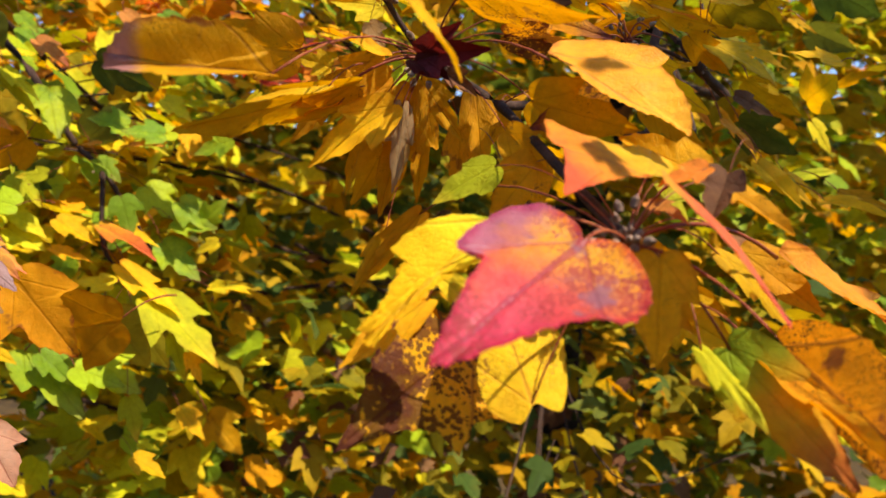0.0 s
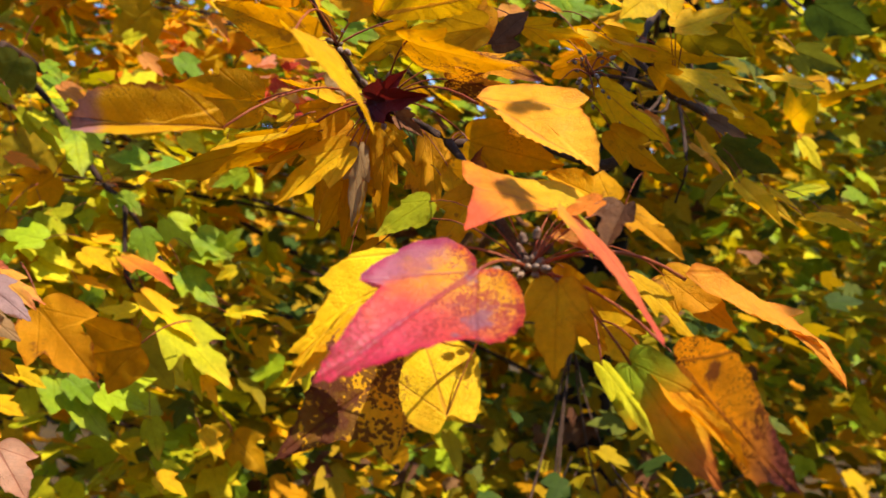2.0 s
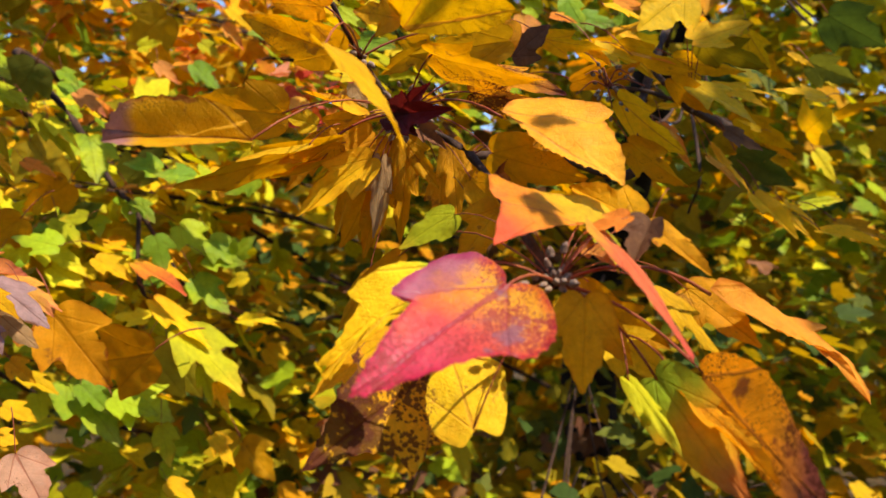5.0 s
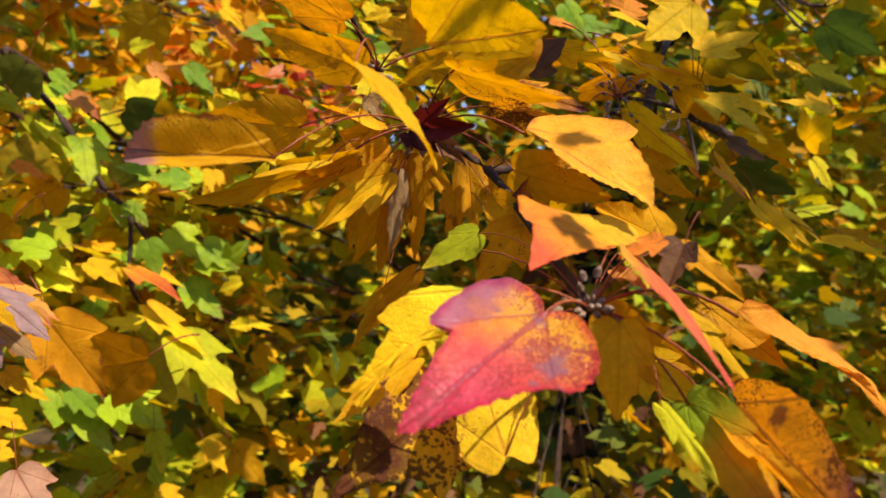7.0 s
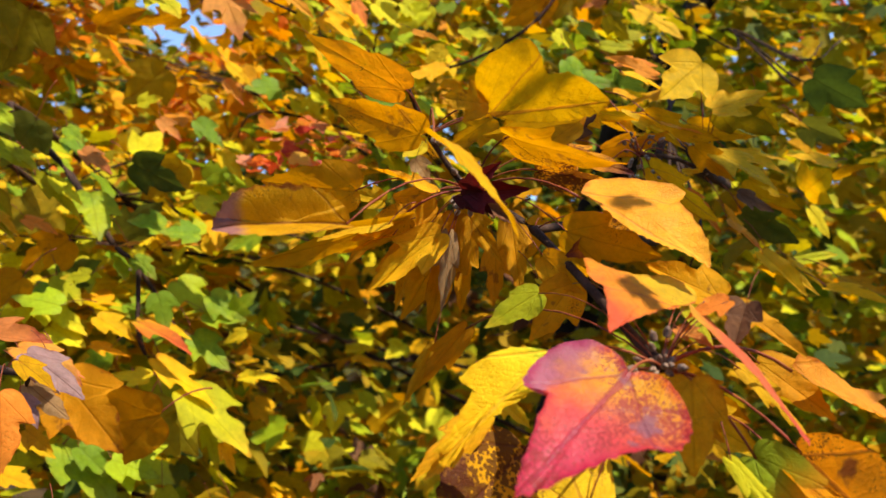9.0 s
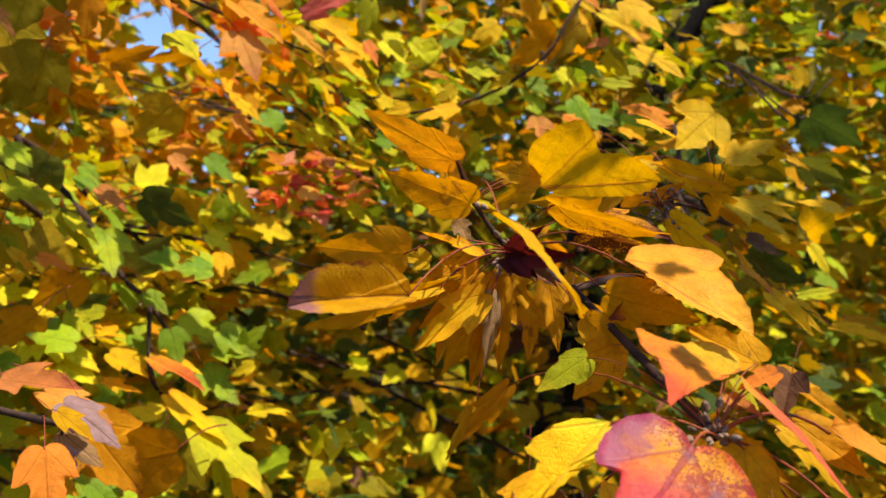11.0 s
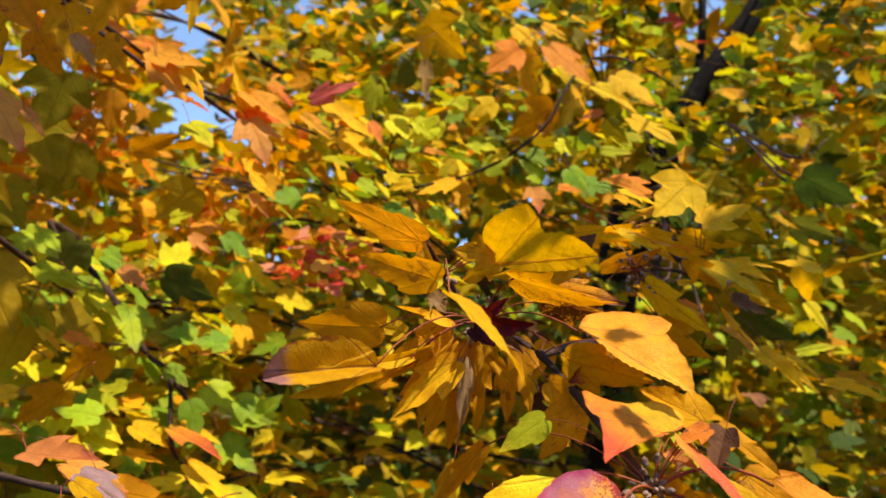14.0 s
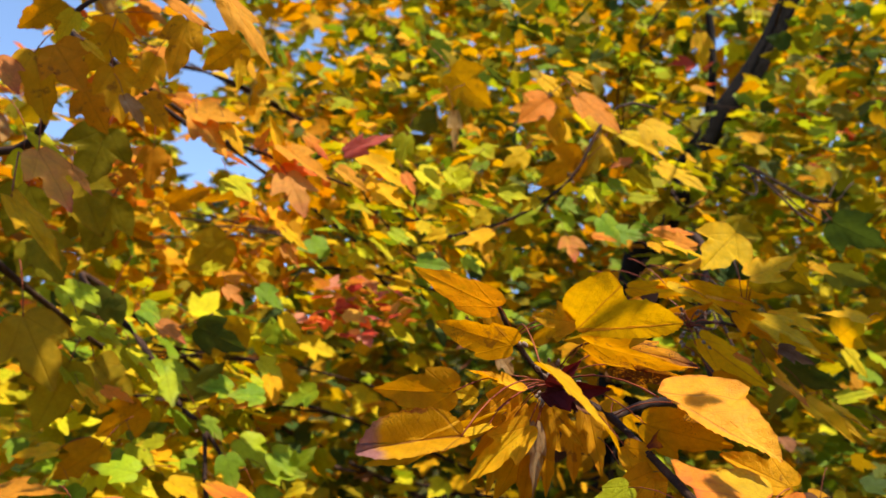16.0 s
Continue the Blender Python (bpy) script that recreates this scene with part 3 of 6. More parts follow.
def foliage(name, label, count, middle, radii, kinds, size=0.07, seed=1, lean=(0.2, -0.25, 0.8), gaps=(), shapes=None, scatter=0.8, clumps=-0.15, grain=2.2):
    """Many leaves in a rounded volume as one mesh. kinds: pairs of material and share; gaps: cones (start, way, half
    angle) kept clear along the camera's view.
    """
    rnd = random.Random(seed)
    shapes = shapes or SMALL
    mats = [k for k, _ in kinds]
    shares = [s for _, s in kinds]
    places, faces, uvs, which, start, made, tries = [], [], [], [], 0, 0, 0
    while made < count and tries < count * 8:
        tries += 1
        p = Vector((rnd.uniform(-1, 1), rnd.uniform(-1, 1), rnd.uniform(-1, 1)))
        if p.length > 1:
            continue
        p = Vector(middle) + Vector([a * b for a, b in zip(p, radii)])
        if noise.noise(p * grain + Vector((seed, 0, 0))) < clumps:
            continue
        if any((p - c).angle(way) < half * (0.8 + 0.5 * noise.noise(p * 3)) for c, way, half in gaps):
            continue
        up = (Vector(lean) + Vector((rnd.gauss(0, 1), rnd.gauss(0, 1), rnd.gauss(0, 1))) * scatter * 0.6).normalized()
        ahead = Vector((rnd.gauss(0, 1), rnd.gauss(-0.3, 1), rnd.gauss(-0.9, 0.6)))
        y = (ahead - up * ahead.dot(up)).normalized()
        turn = np.array((y.cross(up), y, up)) * size * rnd.uniform(0.65, 1.25)
        flat, bent, fs = shapes[rnd.randrange(len(shapes))]
        places.append(bent @ turn + np.array(p))
        faces.append(fs + start)
        uvs.append(flat)
        which.append(np.full(len(fs), rnd.choices(range(len(mats)), shares)[0], dtype=np.int32))
        start += len(bent)
        made += 1
    ob = new(name, mesh_of(name, np.concatenate(places).tolist(), np.concatenate(faces).tolist(), [M[k] for k in mats], np.concatenate(uvs), np.concatenate(which)))
    return tagged(ob, label, "foliage", kind="stuff")


def sprays(label, count, middle, radii, kinds, size, seed, root, lean=(0.2, -0.25, 0.8), gaps=(), scatter=0.8):
    """A bough with leaves as parts of their own, on shared blades."""
    rnd = random.Random(seed)
    bough = thing("maple_bough", root, label, "branch", "maple boughs")
    shared = {}
    centre = Vector(middle)
    tips = [centre + Vector([rnd.uniform(-0.7, 0.7) * r for r in radii]) for _ in range(5)]
    for k, tip in enumerate(tips):
        twig(bough, [root, Vector(root).lerp(centre, 0.55) + Vector((0, 0, 0.06)), centre.lerp(tip, 0.4), tip], 0.0035 if k == 0 else 0.0025, 0.001)
    made = tries = 0
    while made < count and tries < count * 10:
        tries += 1
        p = Vector((rnd.uniform(-1, 1), rnd.uniform(-1, 1), rnd.uniform(-1, 1)))
        if p.length > 1:
            continue
        p = centre + Vector([a * b for a, b in zip(p, radii)])
        if noise.noise(p * 2.6 + Vector((seed, 0, 0))) < -0.02 or any((p - c).angle(way) < half for c, way, half in gaps):
            continue
        kind = rnd.choices([k for k, _ in kinds], [w for _, w in kinds])[0]
        shape = rnd.randrange(len(MIDDLE))
        if (kind, shape) not in shared:
            flat, bent, fs = MIDDLE[shape]
            shared[kind, shape] = mesh_of("leaf", bent.tolist(), fs.tolist(), [M[kind]], flat)
        up = (Vector(lean) + Vector((rnd.gauss(0, 1), rnd.gauss(0, 1), rnd.gauss(0, 1))) * scatter * 0.6).normalized()
        ahead = Vector((rnd.gauss(0, 1), rnd.gauss(-0.3, 1), rnd.gauss(-0.9, 0.6)))
        y = (ahead - up * ahead.dot(up)).normalized()
        ob = child("leaf", shared[kind, shape], bough)
        ob.matrix_basis = Matrix.Translation(p - bough.location) @ Matrix((y.cross(up), y, up)).transposed().to_4x4() @ Matrix.Scale(size * rnd.uniform(0.7, 1.25), 4)
        made += 1
    return bough


# ---- ground and distance ----
def ground_sheet():
    n = 60
    places, faces = [], []
    for j in range(n + 1):
        for i in range(n + 1):
            u, v = 2 * i / n - 1, 2 * j / n - 1
            x, y = math.copysign(abs(u) ** 3 * 400, u), math.copysign(abs(v) ** 3 * 400, v)
            places.append((x, y, 0.08 * noise.noise(Vector((x * 0.4, y * 0.4, 0))) - 0.02))
    for j in range(n):
        for i in range(n):
            a = j * (n + 1) + i
            faces.append((a, a + 1, a + n + 2, a + n + 1))
    return tagged(new("ground", mesh_of("ground", places, faces, [M["soil"]])), "brown leaf-littered soil under the trees", "ground", kind="structure")


ground_sheet()

# ---- the maple's trunk and boughs ----
tree = thing("maple_tree", (0.25, 2.75, 0), "dark-barked maple trunk with leaning limbs, darkened for shade, behind the leaves", "tree")


def limb(name, points, r0, r1, parent=tree):
    line = smooth_line(points, 8)
    n = len(line) - 1
    places, faces = tube([p - parent.location + Vector((noise.noise(p * 3), noise.noise(p * 3 + Vector((9, 0, 0))), 0)) * r0 * 0.5 for p in line],
                         [(r0 + (r1 - r0) * i / n) * (1 + 0.15 * noise.noise(p * 9)) for i, p in enumerate(line)], 12)
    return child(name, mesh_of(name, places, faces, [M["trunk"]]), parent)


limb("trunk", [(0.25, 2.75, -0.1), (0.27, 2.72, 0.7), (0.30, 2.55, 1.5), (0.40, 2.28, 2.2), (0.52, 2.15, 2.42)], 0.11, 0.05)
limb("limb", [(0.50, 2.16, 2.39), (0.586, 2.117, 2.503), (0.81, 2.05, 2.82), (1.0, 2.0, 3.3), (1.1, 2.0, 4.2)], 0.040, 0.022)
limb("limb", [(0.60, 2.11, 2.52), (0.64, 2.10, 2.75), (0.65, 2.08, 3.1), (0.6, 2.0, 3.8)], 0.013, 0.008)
# the next two limbs are unseen, added to carry the shading leaves overhead
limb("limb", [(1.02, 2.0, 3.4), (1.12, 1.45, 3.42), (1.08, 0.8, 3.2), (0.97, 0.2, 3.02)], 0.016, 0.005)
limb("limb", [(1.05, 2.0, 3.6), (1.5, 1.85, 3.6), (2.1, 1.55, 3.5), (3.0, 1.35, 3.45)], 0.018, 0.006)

# ---- far woods ----
def far_hills():
    """A low wooded rise all round, with an uneven top."""
    n, places, faces = 160, [], []
    for i in range(n):
        a = 2 * math.pi * i / n
        x, y = math.sin(a), math.cos(a)
        top = 10.5 + 2.4 * noise.noise(Vector((x * 6, y * 6, 1))) + 0.7 * noise.noise(Vector((x * 25, y * 25, 4)))
        places += [(x * 42, y * 42, -0.5), (x * 43, y * 43, top * 0.6), (x * 46, y * 46, top)]
    for i in range(n):
        j = (i + 1) % n
        faces += [(i * 3 + k, j * 3 + k, j * 3 + k + 1, i * 3 + k + 1) for k in (0, 1)]
    return tagged(new("backdrop", mesh_of("backdrop", places, faces, [M["woods"]])), "distant wooded rise in dull autumn green", "woods", kind="structure")


far_hills()

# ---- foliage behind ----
# the camera's last position; leaf gaps are cones cut along its view
END_EYE = Vector((0.043, 0.01, 1.662))


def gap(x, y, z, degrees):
    return END_EYE, Vector((x, y, z)) - END_EYE, radians(degrees * 1.15)


# gaps set where sky and the limb must show from the camera
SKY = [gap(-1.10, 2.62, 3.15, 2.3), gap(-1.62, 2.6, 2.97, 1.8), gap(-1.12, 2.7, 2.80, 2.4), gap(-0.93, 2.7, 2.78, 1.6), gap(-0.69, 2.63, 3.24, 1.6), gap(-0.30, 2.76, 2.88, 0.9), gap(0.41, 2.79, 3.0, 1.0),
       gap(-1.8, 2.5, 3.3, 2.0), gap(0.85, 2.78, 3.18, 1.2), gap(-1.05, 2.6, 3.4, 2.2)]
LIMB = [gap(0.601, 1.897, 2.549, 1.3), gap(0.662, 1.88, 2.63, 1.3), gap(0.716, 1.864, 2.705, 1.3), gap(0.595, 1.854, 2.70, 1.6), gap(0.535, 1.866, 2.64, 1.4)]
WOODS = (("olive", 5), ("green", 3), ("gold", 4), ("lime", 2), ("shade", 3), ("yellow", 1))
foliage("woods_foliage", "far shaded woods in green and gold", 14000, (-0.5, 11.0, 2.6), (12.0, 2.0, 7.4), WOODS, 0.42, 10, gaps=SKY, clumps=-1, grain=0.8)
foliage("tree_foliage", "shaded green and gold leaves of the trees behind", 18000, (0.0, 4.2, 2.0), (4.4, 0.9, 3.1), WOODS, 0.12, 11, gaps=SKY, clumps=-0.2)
sprays("dense spray of golden leaves behind the near twig", 50, (0.30, 0.92, 1.80), (0.20, 0.08, 0.13), (("gold", 6), ("yellow", 3), ("olive", 3)), 0.046, 40, (0.42, 2.0, 2.1), lean=(0.35, 0.3, 0.7))
# mostly olive and dark green: the low crown's shade is in the leaf colours
sprays("low bough of small leaves, mostly coloured dark for shade", 64, (0.15, 1.38, 1.28), (0.6, 0.14, 0.26), (("lemon", 1), ("yellow", 1), ("gold", 1), ("olive", 6), ("shade", 8)), 0.038, 41, (0.3, 2.3, 1.7))
GREENS = (("green", 4), ("lime", 6), ("olive", 2), ("shade", 1), ("lemon", 3), ("gold", 2), ("yellow", 3))
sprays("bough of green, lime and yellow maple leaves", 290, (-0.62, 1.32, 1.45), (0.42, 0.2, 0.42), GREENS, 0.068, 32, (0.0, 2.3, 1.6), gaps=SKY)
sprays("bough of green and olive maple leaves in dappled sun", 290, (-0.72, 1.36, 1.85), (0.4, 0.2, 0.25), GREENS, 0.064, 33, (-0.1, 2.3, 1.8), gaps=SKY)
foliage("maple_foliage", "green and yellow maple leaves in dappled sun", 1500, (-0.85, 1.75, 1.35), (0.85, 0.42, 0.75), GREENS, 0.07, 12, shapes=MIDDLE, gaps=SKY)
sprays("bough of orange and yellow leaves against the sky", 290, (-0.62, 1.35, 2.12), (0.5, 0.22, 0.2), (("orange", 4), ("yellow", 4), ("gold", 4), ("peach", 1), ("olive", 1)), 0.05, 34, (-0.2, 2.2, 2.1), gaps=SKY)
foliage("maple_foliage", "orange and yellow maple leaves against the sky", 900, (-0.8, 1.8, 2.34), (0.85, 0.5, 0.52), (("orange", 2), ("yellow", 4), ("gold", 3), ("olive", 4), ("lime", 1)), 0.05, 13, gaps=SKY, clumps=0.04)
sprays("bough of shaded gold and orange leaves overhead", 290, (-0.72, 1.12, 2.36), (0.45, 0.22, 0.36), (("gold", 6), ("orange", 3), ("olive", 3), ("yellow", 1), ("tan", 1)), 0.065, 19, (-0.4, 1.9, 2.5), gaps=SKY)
foliage("maple_foliage", "pink and red maple leaves low in the crown", 60, (-0.164, 1.05, 1.873), (0.10, 0.05, 0.045), (("pink", 3), ("red", 1), ("peach", 4)), 0.027, 18, clumps=-1)
# dark leaf shares put the inner crown's shade into colour
foliage("maple_foliage", "gold, olive and dark leaves inside the crown, shade put into their colours", 1800, (0.1, 1.8, 1.35), (0.8, 0.5, 0.7), (("gold", 2), ("olive", 5), ("brown", 2), ("shade", 4)), 0.06, 14, shapes=MIDDLE, clumps=-0.05)
# olive and dark green shares here and below stand in for shaded gaps
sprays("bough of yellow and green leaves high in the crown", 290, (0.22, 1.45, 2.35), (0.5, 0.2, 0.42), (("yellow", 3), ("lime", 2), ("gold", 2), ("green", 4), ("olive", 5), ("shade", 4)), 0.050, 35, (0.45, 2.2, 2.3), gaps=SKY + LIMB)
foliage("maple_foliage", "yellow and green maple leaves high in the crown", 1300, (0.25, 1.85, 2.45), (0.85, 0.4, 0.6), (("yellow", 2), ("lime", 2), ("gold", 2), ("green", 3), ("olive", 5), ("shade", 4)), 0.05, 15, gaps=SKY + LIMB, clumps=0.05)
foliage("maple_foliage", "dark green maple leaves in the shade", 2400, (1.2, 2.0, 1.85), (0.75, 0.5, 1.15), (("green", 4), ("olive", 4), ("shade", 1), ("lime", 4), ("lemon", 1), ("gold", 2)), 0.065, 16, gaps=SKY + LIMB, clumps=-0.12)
foliage("maple_foliage", "red maple leaves high among the green", 14, (0.75, 1.95, 2.55), (0.35, 0.1, 0.2), (("red", 1),), 0.06, 17)
# two unseen leaf masses added to cast shade on the crown and golden branch
foliage("maple_foliage", "unseen leaves added overhead to shade the crown behind", 460, (2.05, 1.5, 3.45), (1.4, 0.6, 0.45), (("gold", 3), ("yellow", 3), ("green", 2), ("lime", 2)), 0.075, 20, clumps=-0.05)
foliage("maple_foliage", "unseen gold leaves added overhead to shade the golden branch", 130, (0.95, 0.27, 3.0), (0.27, 0.2, 0.2), (("gold", 3), ("yellow", 3)), 0.075, 21, clumps=-0.05)

# deep shade put into the leaf colour, as sun still reaches this bough
sprays("bough of leaves coloured dark green to stand in for deep shade", 80, (0.456, 1.139, 2.0), (0.22, 0.07, 0.10), (("shade", 5), ("olive", 2), ("green", 1)), 0.06, 53, (0.6, 2.1, 2.4))
sprays("small spray of green and yellow leaves before the trunk", 34, (0.291, 1.228, 2.044), (0.10, 0.05, 0.09), (("green", 3), ("olive", 3), ("yellow", 2), ("lime", 2)), 0.05, 54, (0.5, 2.15, 2.38))
# unseen leaf cluster added towards the sun to shade the overhanging branch
foliage("maple_foliage", "unseen gold and olive leaves added to shade the overhanging branch", 30, (-0.07, 0.5, 2.52), (0.17, 0.17, 0.10), (("gold", 3), ("olive", 3)), 0.075, 22, clumps=-1)
sprays("bough of sunlit lime and yellow leaves low in the crown", 170, (-0.192, 1.195, 2.008), (0.36, 0.12, 0.20), (("lime", 4), ("yellow", 3), ("green", 4), ("lemon", 2), ("olive", 1)), 0.046, 51, (0.2, 2.3, 1.8), lean=(0.5, -0.35, 0.8), scatter=0.6)
sprays("bough of sunlit lime leaves below the overhang", 100, (-0.545, 1.122, 1.784), (0.28, 0.10, 0.14), (("lime", 4), ("yellow", 2), ("green", 4), ("lemon", 2)), 0.05, 52, (0.0, 2.3, 1.6), lean=(0.5, -0.35, 0.8), scatter=0.6)


# ---- the branches that can be told apart ----
branch_a = thing("maple_branch", (0.063, 0.477, 1.706), "near maple branch with red, gold and spotted autumn leaves", "branch", "maple branches")
twig(branch_a, [(0.138, 0.378, 1.619), (0.096, 0.486, 1.687), (0.063, 0.477, 1.706), (0.042, 0.466, 1.733), (0.033, 0.443, 1.752)], .0022, .0011)
twig(branch_a, [(0.45, 2.22, 2.28), (0.27, 0.964, 1.925), (0.211, 0.739, 1.777), (0.193, 0.642, 1.704), (0.133, 0.543, 1.699), (0.096, 0.486, 1.687)], .005, .002)
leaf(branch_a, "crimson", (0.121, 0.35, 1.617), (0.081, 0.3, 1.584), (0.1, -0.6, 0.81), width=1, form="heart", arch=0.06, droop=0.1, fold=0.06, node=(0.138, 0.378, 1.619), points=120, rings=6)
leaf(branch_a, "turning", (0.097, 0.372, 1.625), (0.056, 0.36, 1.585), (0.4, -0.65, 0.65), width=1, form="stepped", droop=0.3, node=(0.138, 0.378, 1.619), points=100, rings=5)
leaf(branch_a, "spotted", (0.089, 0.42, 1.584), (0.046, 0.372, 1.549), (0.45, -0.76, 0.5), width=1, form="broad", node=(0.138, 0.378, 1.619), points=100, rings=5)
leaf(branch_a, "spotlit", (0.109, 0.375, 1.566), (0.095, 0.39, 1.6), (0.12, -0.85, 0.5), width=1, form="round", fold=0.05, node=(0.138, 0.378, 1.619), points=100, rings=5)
leaf(branch_a, "yellow", (0.072, 0.407, 1.598), (0.042, 0.394, 1.573), (0.171, -0.791, 0.692), width=0.5)
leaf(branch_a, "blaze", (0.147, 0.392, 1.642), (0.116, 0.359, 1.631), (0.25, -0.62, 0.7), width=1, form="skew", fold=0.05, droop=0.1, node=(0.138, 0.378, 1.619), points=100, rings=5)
leaf(branch_a, "gold", (0.171, 0.418, 1.647), (0.144, 0.441, 1.664), (-0.053, -0.751, 0.604), width=0.8, node=(0.138, 0.378, 1.619))
leaf(branch_a, "orange", (0.164, 0.38, 1.644), (0.147, 0.378, 1.637), (-0.062, -0.693, 0.69), width=0.7, node=(0.138, 0.378, 1.619))
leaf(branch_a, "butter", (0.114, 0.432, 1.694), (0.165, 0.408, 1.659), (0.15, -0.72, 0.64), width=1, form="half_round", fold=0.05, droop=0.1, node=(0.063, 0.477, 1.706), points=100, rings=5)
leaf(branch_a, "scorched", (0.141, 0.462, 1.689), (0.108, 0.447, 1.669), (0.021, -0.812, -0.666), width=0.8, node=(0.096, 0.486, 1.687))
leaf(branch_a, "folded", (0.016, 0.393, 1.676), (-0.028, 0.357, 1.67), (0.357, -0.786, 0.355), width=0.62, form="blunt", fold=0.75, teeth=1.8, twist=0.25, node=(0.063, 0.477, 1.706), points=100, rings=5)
leaf(branch_a, "gold", (0.008, 0.453, 1.702), (-0.036, 0.438, 1.704), (0.356, -0.848, -0.493), width=0.95, lobe=0.15, node=(0.063, 0.477, 1.706), points=80)
leaf(branch_a, "gold", (0.031, 0.462, 1.691), (-0.042, 0.441, 1.665), (0.193, -0.425, -0.941), width=0.45, node=(0.063, 0.477, 1.706), points=80)
# narrow blade added as the bright lit edge of the previous gold leaf
leaf(branch_a, "yellow", (0.027, 0.434, 1.682), (-0.006, 0.428, 1.673), (0.102, -0.386, 0.871), width=0.4)
leaf(branch_a, "amber", (0.053, 0.36, 1.703), (0.084, 0.357, 1.664), (0.75, -0.27, 0.6), width=0.75, arch=0.3, teeth=0.5, lobe=0.1, lobe2=0.1, node=(0.042, 0.466, 1.733), points=80)
leaf(branch_a, "gold", (0.041, 0.43, 1.724), (0.002, 0.409, 1.735), (0.25, -0.691, -0.844), width=0.8, lobe=0.15, node=(0.042, 0.466, 1.733), points=80)
leaf(branch_a, "amber", (0.034, 0.426, 1.744), (-0.008, 0.405, 1.764), (0.175, -0.711, -0.794), width=0.6, lobe=0.1, teeth=0.5, node=(0.042, 0.466, 1.733), points=80)
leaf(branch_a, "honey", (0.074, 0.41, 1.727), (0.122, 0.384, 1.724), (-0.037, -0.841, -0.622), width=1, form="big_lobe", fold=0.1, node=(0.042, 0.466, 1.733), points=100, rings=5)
leaf(branch_a, "gold", (0.073, 0.406, 1.73), (0.052, 0.41, 1.735), (0.063, -0.966, -0.192), width=0.95, lobe=0.7)
leaf(branch_a, "gold", (0.081, 0.436, 1.724), (0.134, 0.418, 1.705), (-0.053, -0.522, -0.901), width=0.5, node=(0.063, 0.477, 1.706), points=80)
leaf(branch_a, "spotted", (0.098, 0.468, 1.715), (0.141, 0.458, 1.704), (-0.084, -0.829, -0.591), width=0.5, node=(0.063, 0.477, 1.706))
leaf(branch_a, "maroon", (0.062, 0.458, 1.702), (0.092, 0.436, 1.699), (0.145, -0.957, -0.251), width=0.6, fold=0.6, node=(0.063, 0.477, 1.706))
leaf(branch_a, "maroon", (0.062, 0.468, 1.706), (0.079, 0.456, 1.717), (0.151, -0.95, -0.09), width=0.6, fold=0.5, node=(0.063, 0.477, 1.706))
leaf(branch_a, "maroon", (0.059, 0.459, 1.7), (0.075, 0.449, 1.688), (0.498, -0.861, -0.208), width=0.8, fold=0.6, node=(0.063, 0.477, 1.706))
leaf(branch_a, "gold", (0.055, 0.481, 1.693), (0.04, 0.49, 1.633), (0.083, -0.955, -0.244), width=0.45, node=(0.063, 0.477, 1.706))
leaf(branch_a, "tan", (0.052, 0.473, 1.684), (0.048, 0.478, 1.643), (0.571, -0.822, -0.07), width=0.38, node=(0.063, 0.477, 1.706))
leaf(branch_a, "gold", (0.034, 0.493, 1.682), (0.021, 0.508, 1.645), (-0.218, -0.955, -0.064), width=0.4, node=(0.063, 0.477, 1.706))
leaf(branch_a, "gold", (0.045, 0.491, 1.697), (0.012, 0.486, 1.665), (0.122, -0.916, -0.367), width=0.5, node=(0.063, 0.477, 1.706))
leaf(branch_a, "gold", (0.06, 0.502, 1.692), (0.056, 0.509, 1.642), (0.059, -0.979, -0.165), width=0.4, node=(0.063, 0.477, 1.706))
leaf(branch_a, "gold", (0.084, 0.501, 1.698), (0.089, 0.497, 1.653), (-0.005, -0.979, -0.186), width=0.5, node=(0.063, 0.477, 1.706))
leaf(branch_a, "gold", (0.04, 0.48, 1.705), (0.003, 0.454, 1.678), (0.132, -0.829, -0.55), width=0.55, node=(0.063, 0.477, 1.706))
leaf(branch_a, "gold", (0.058, 0.49, 1.7), (0.079, 0.494, 1.671), (0.034, -0.953, -0.294), width=0.6, node=(0.063, 0.477, 1.706))
leaf(branch_a, "gold", (0.113, 0.455, 1.657), (0.092, 0.459, 1.629), (-0.048, -0.96, -0.199), width=0.85, node=(0.138, 0.378, 1.619))
leaf(branch_a, "lemon", (0.097, 0.475, 1.66), (0.117, 0.467, 1.643), (-0.004, -0.529, 0.886), width=0.3)
leaf(branch_a, "yellow", (0.048, 0.471, 1.683), (0.011, 0.466, 1.653), (0.238, -0.922, 0.196), width=0.6, node=(0.063, 0.477, 1.706))
leaf(branch_a, "gold", (0.054, 0.489, 1.69), (0.024, 0.504, 1.64), (0.218, -0.956, -0.224), width=0.6, node=(0.063, 0.477, 1.706))
leaf(branch_a, "tan", (0.053, 0.48, 1.684), (0.05, 0.483, 1.65), (0.524, -0.87, -0.133), width=0.35, node=(0.063, 0.477, 1.706))
leaf(branch_a, "gold", (0.076, 0.527, 1.684), (0.074, 0.53, 1.649), (0.126, -0.973, -0.22), width=0.6, node=(0.063, 0.477, 1.706))
leaf(branch_a, "gold", (0.102, 0.515, 1.697), (0.088, 0.518, 1.671), (0.083, -0.97, -0.264), width=0.8, node=(0.096, 0.486, 1.687))
leaf(branch_a, "gold", (0.074, 0.483, 1.747), (0.048, 0.486, 1.73), (0.159, -0.854, -0.634), width=0.7, node=(0.042, 0.466, 1.733))
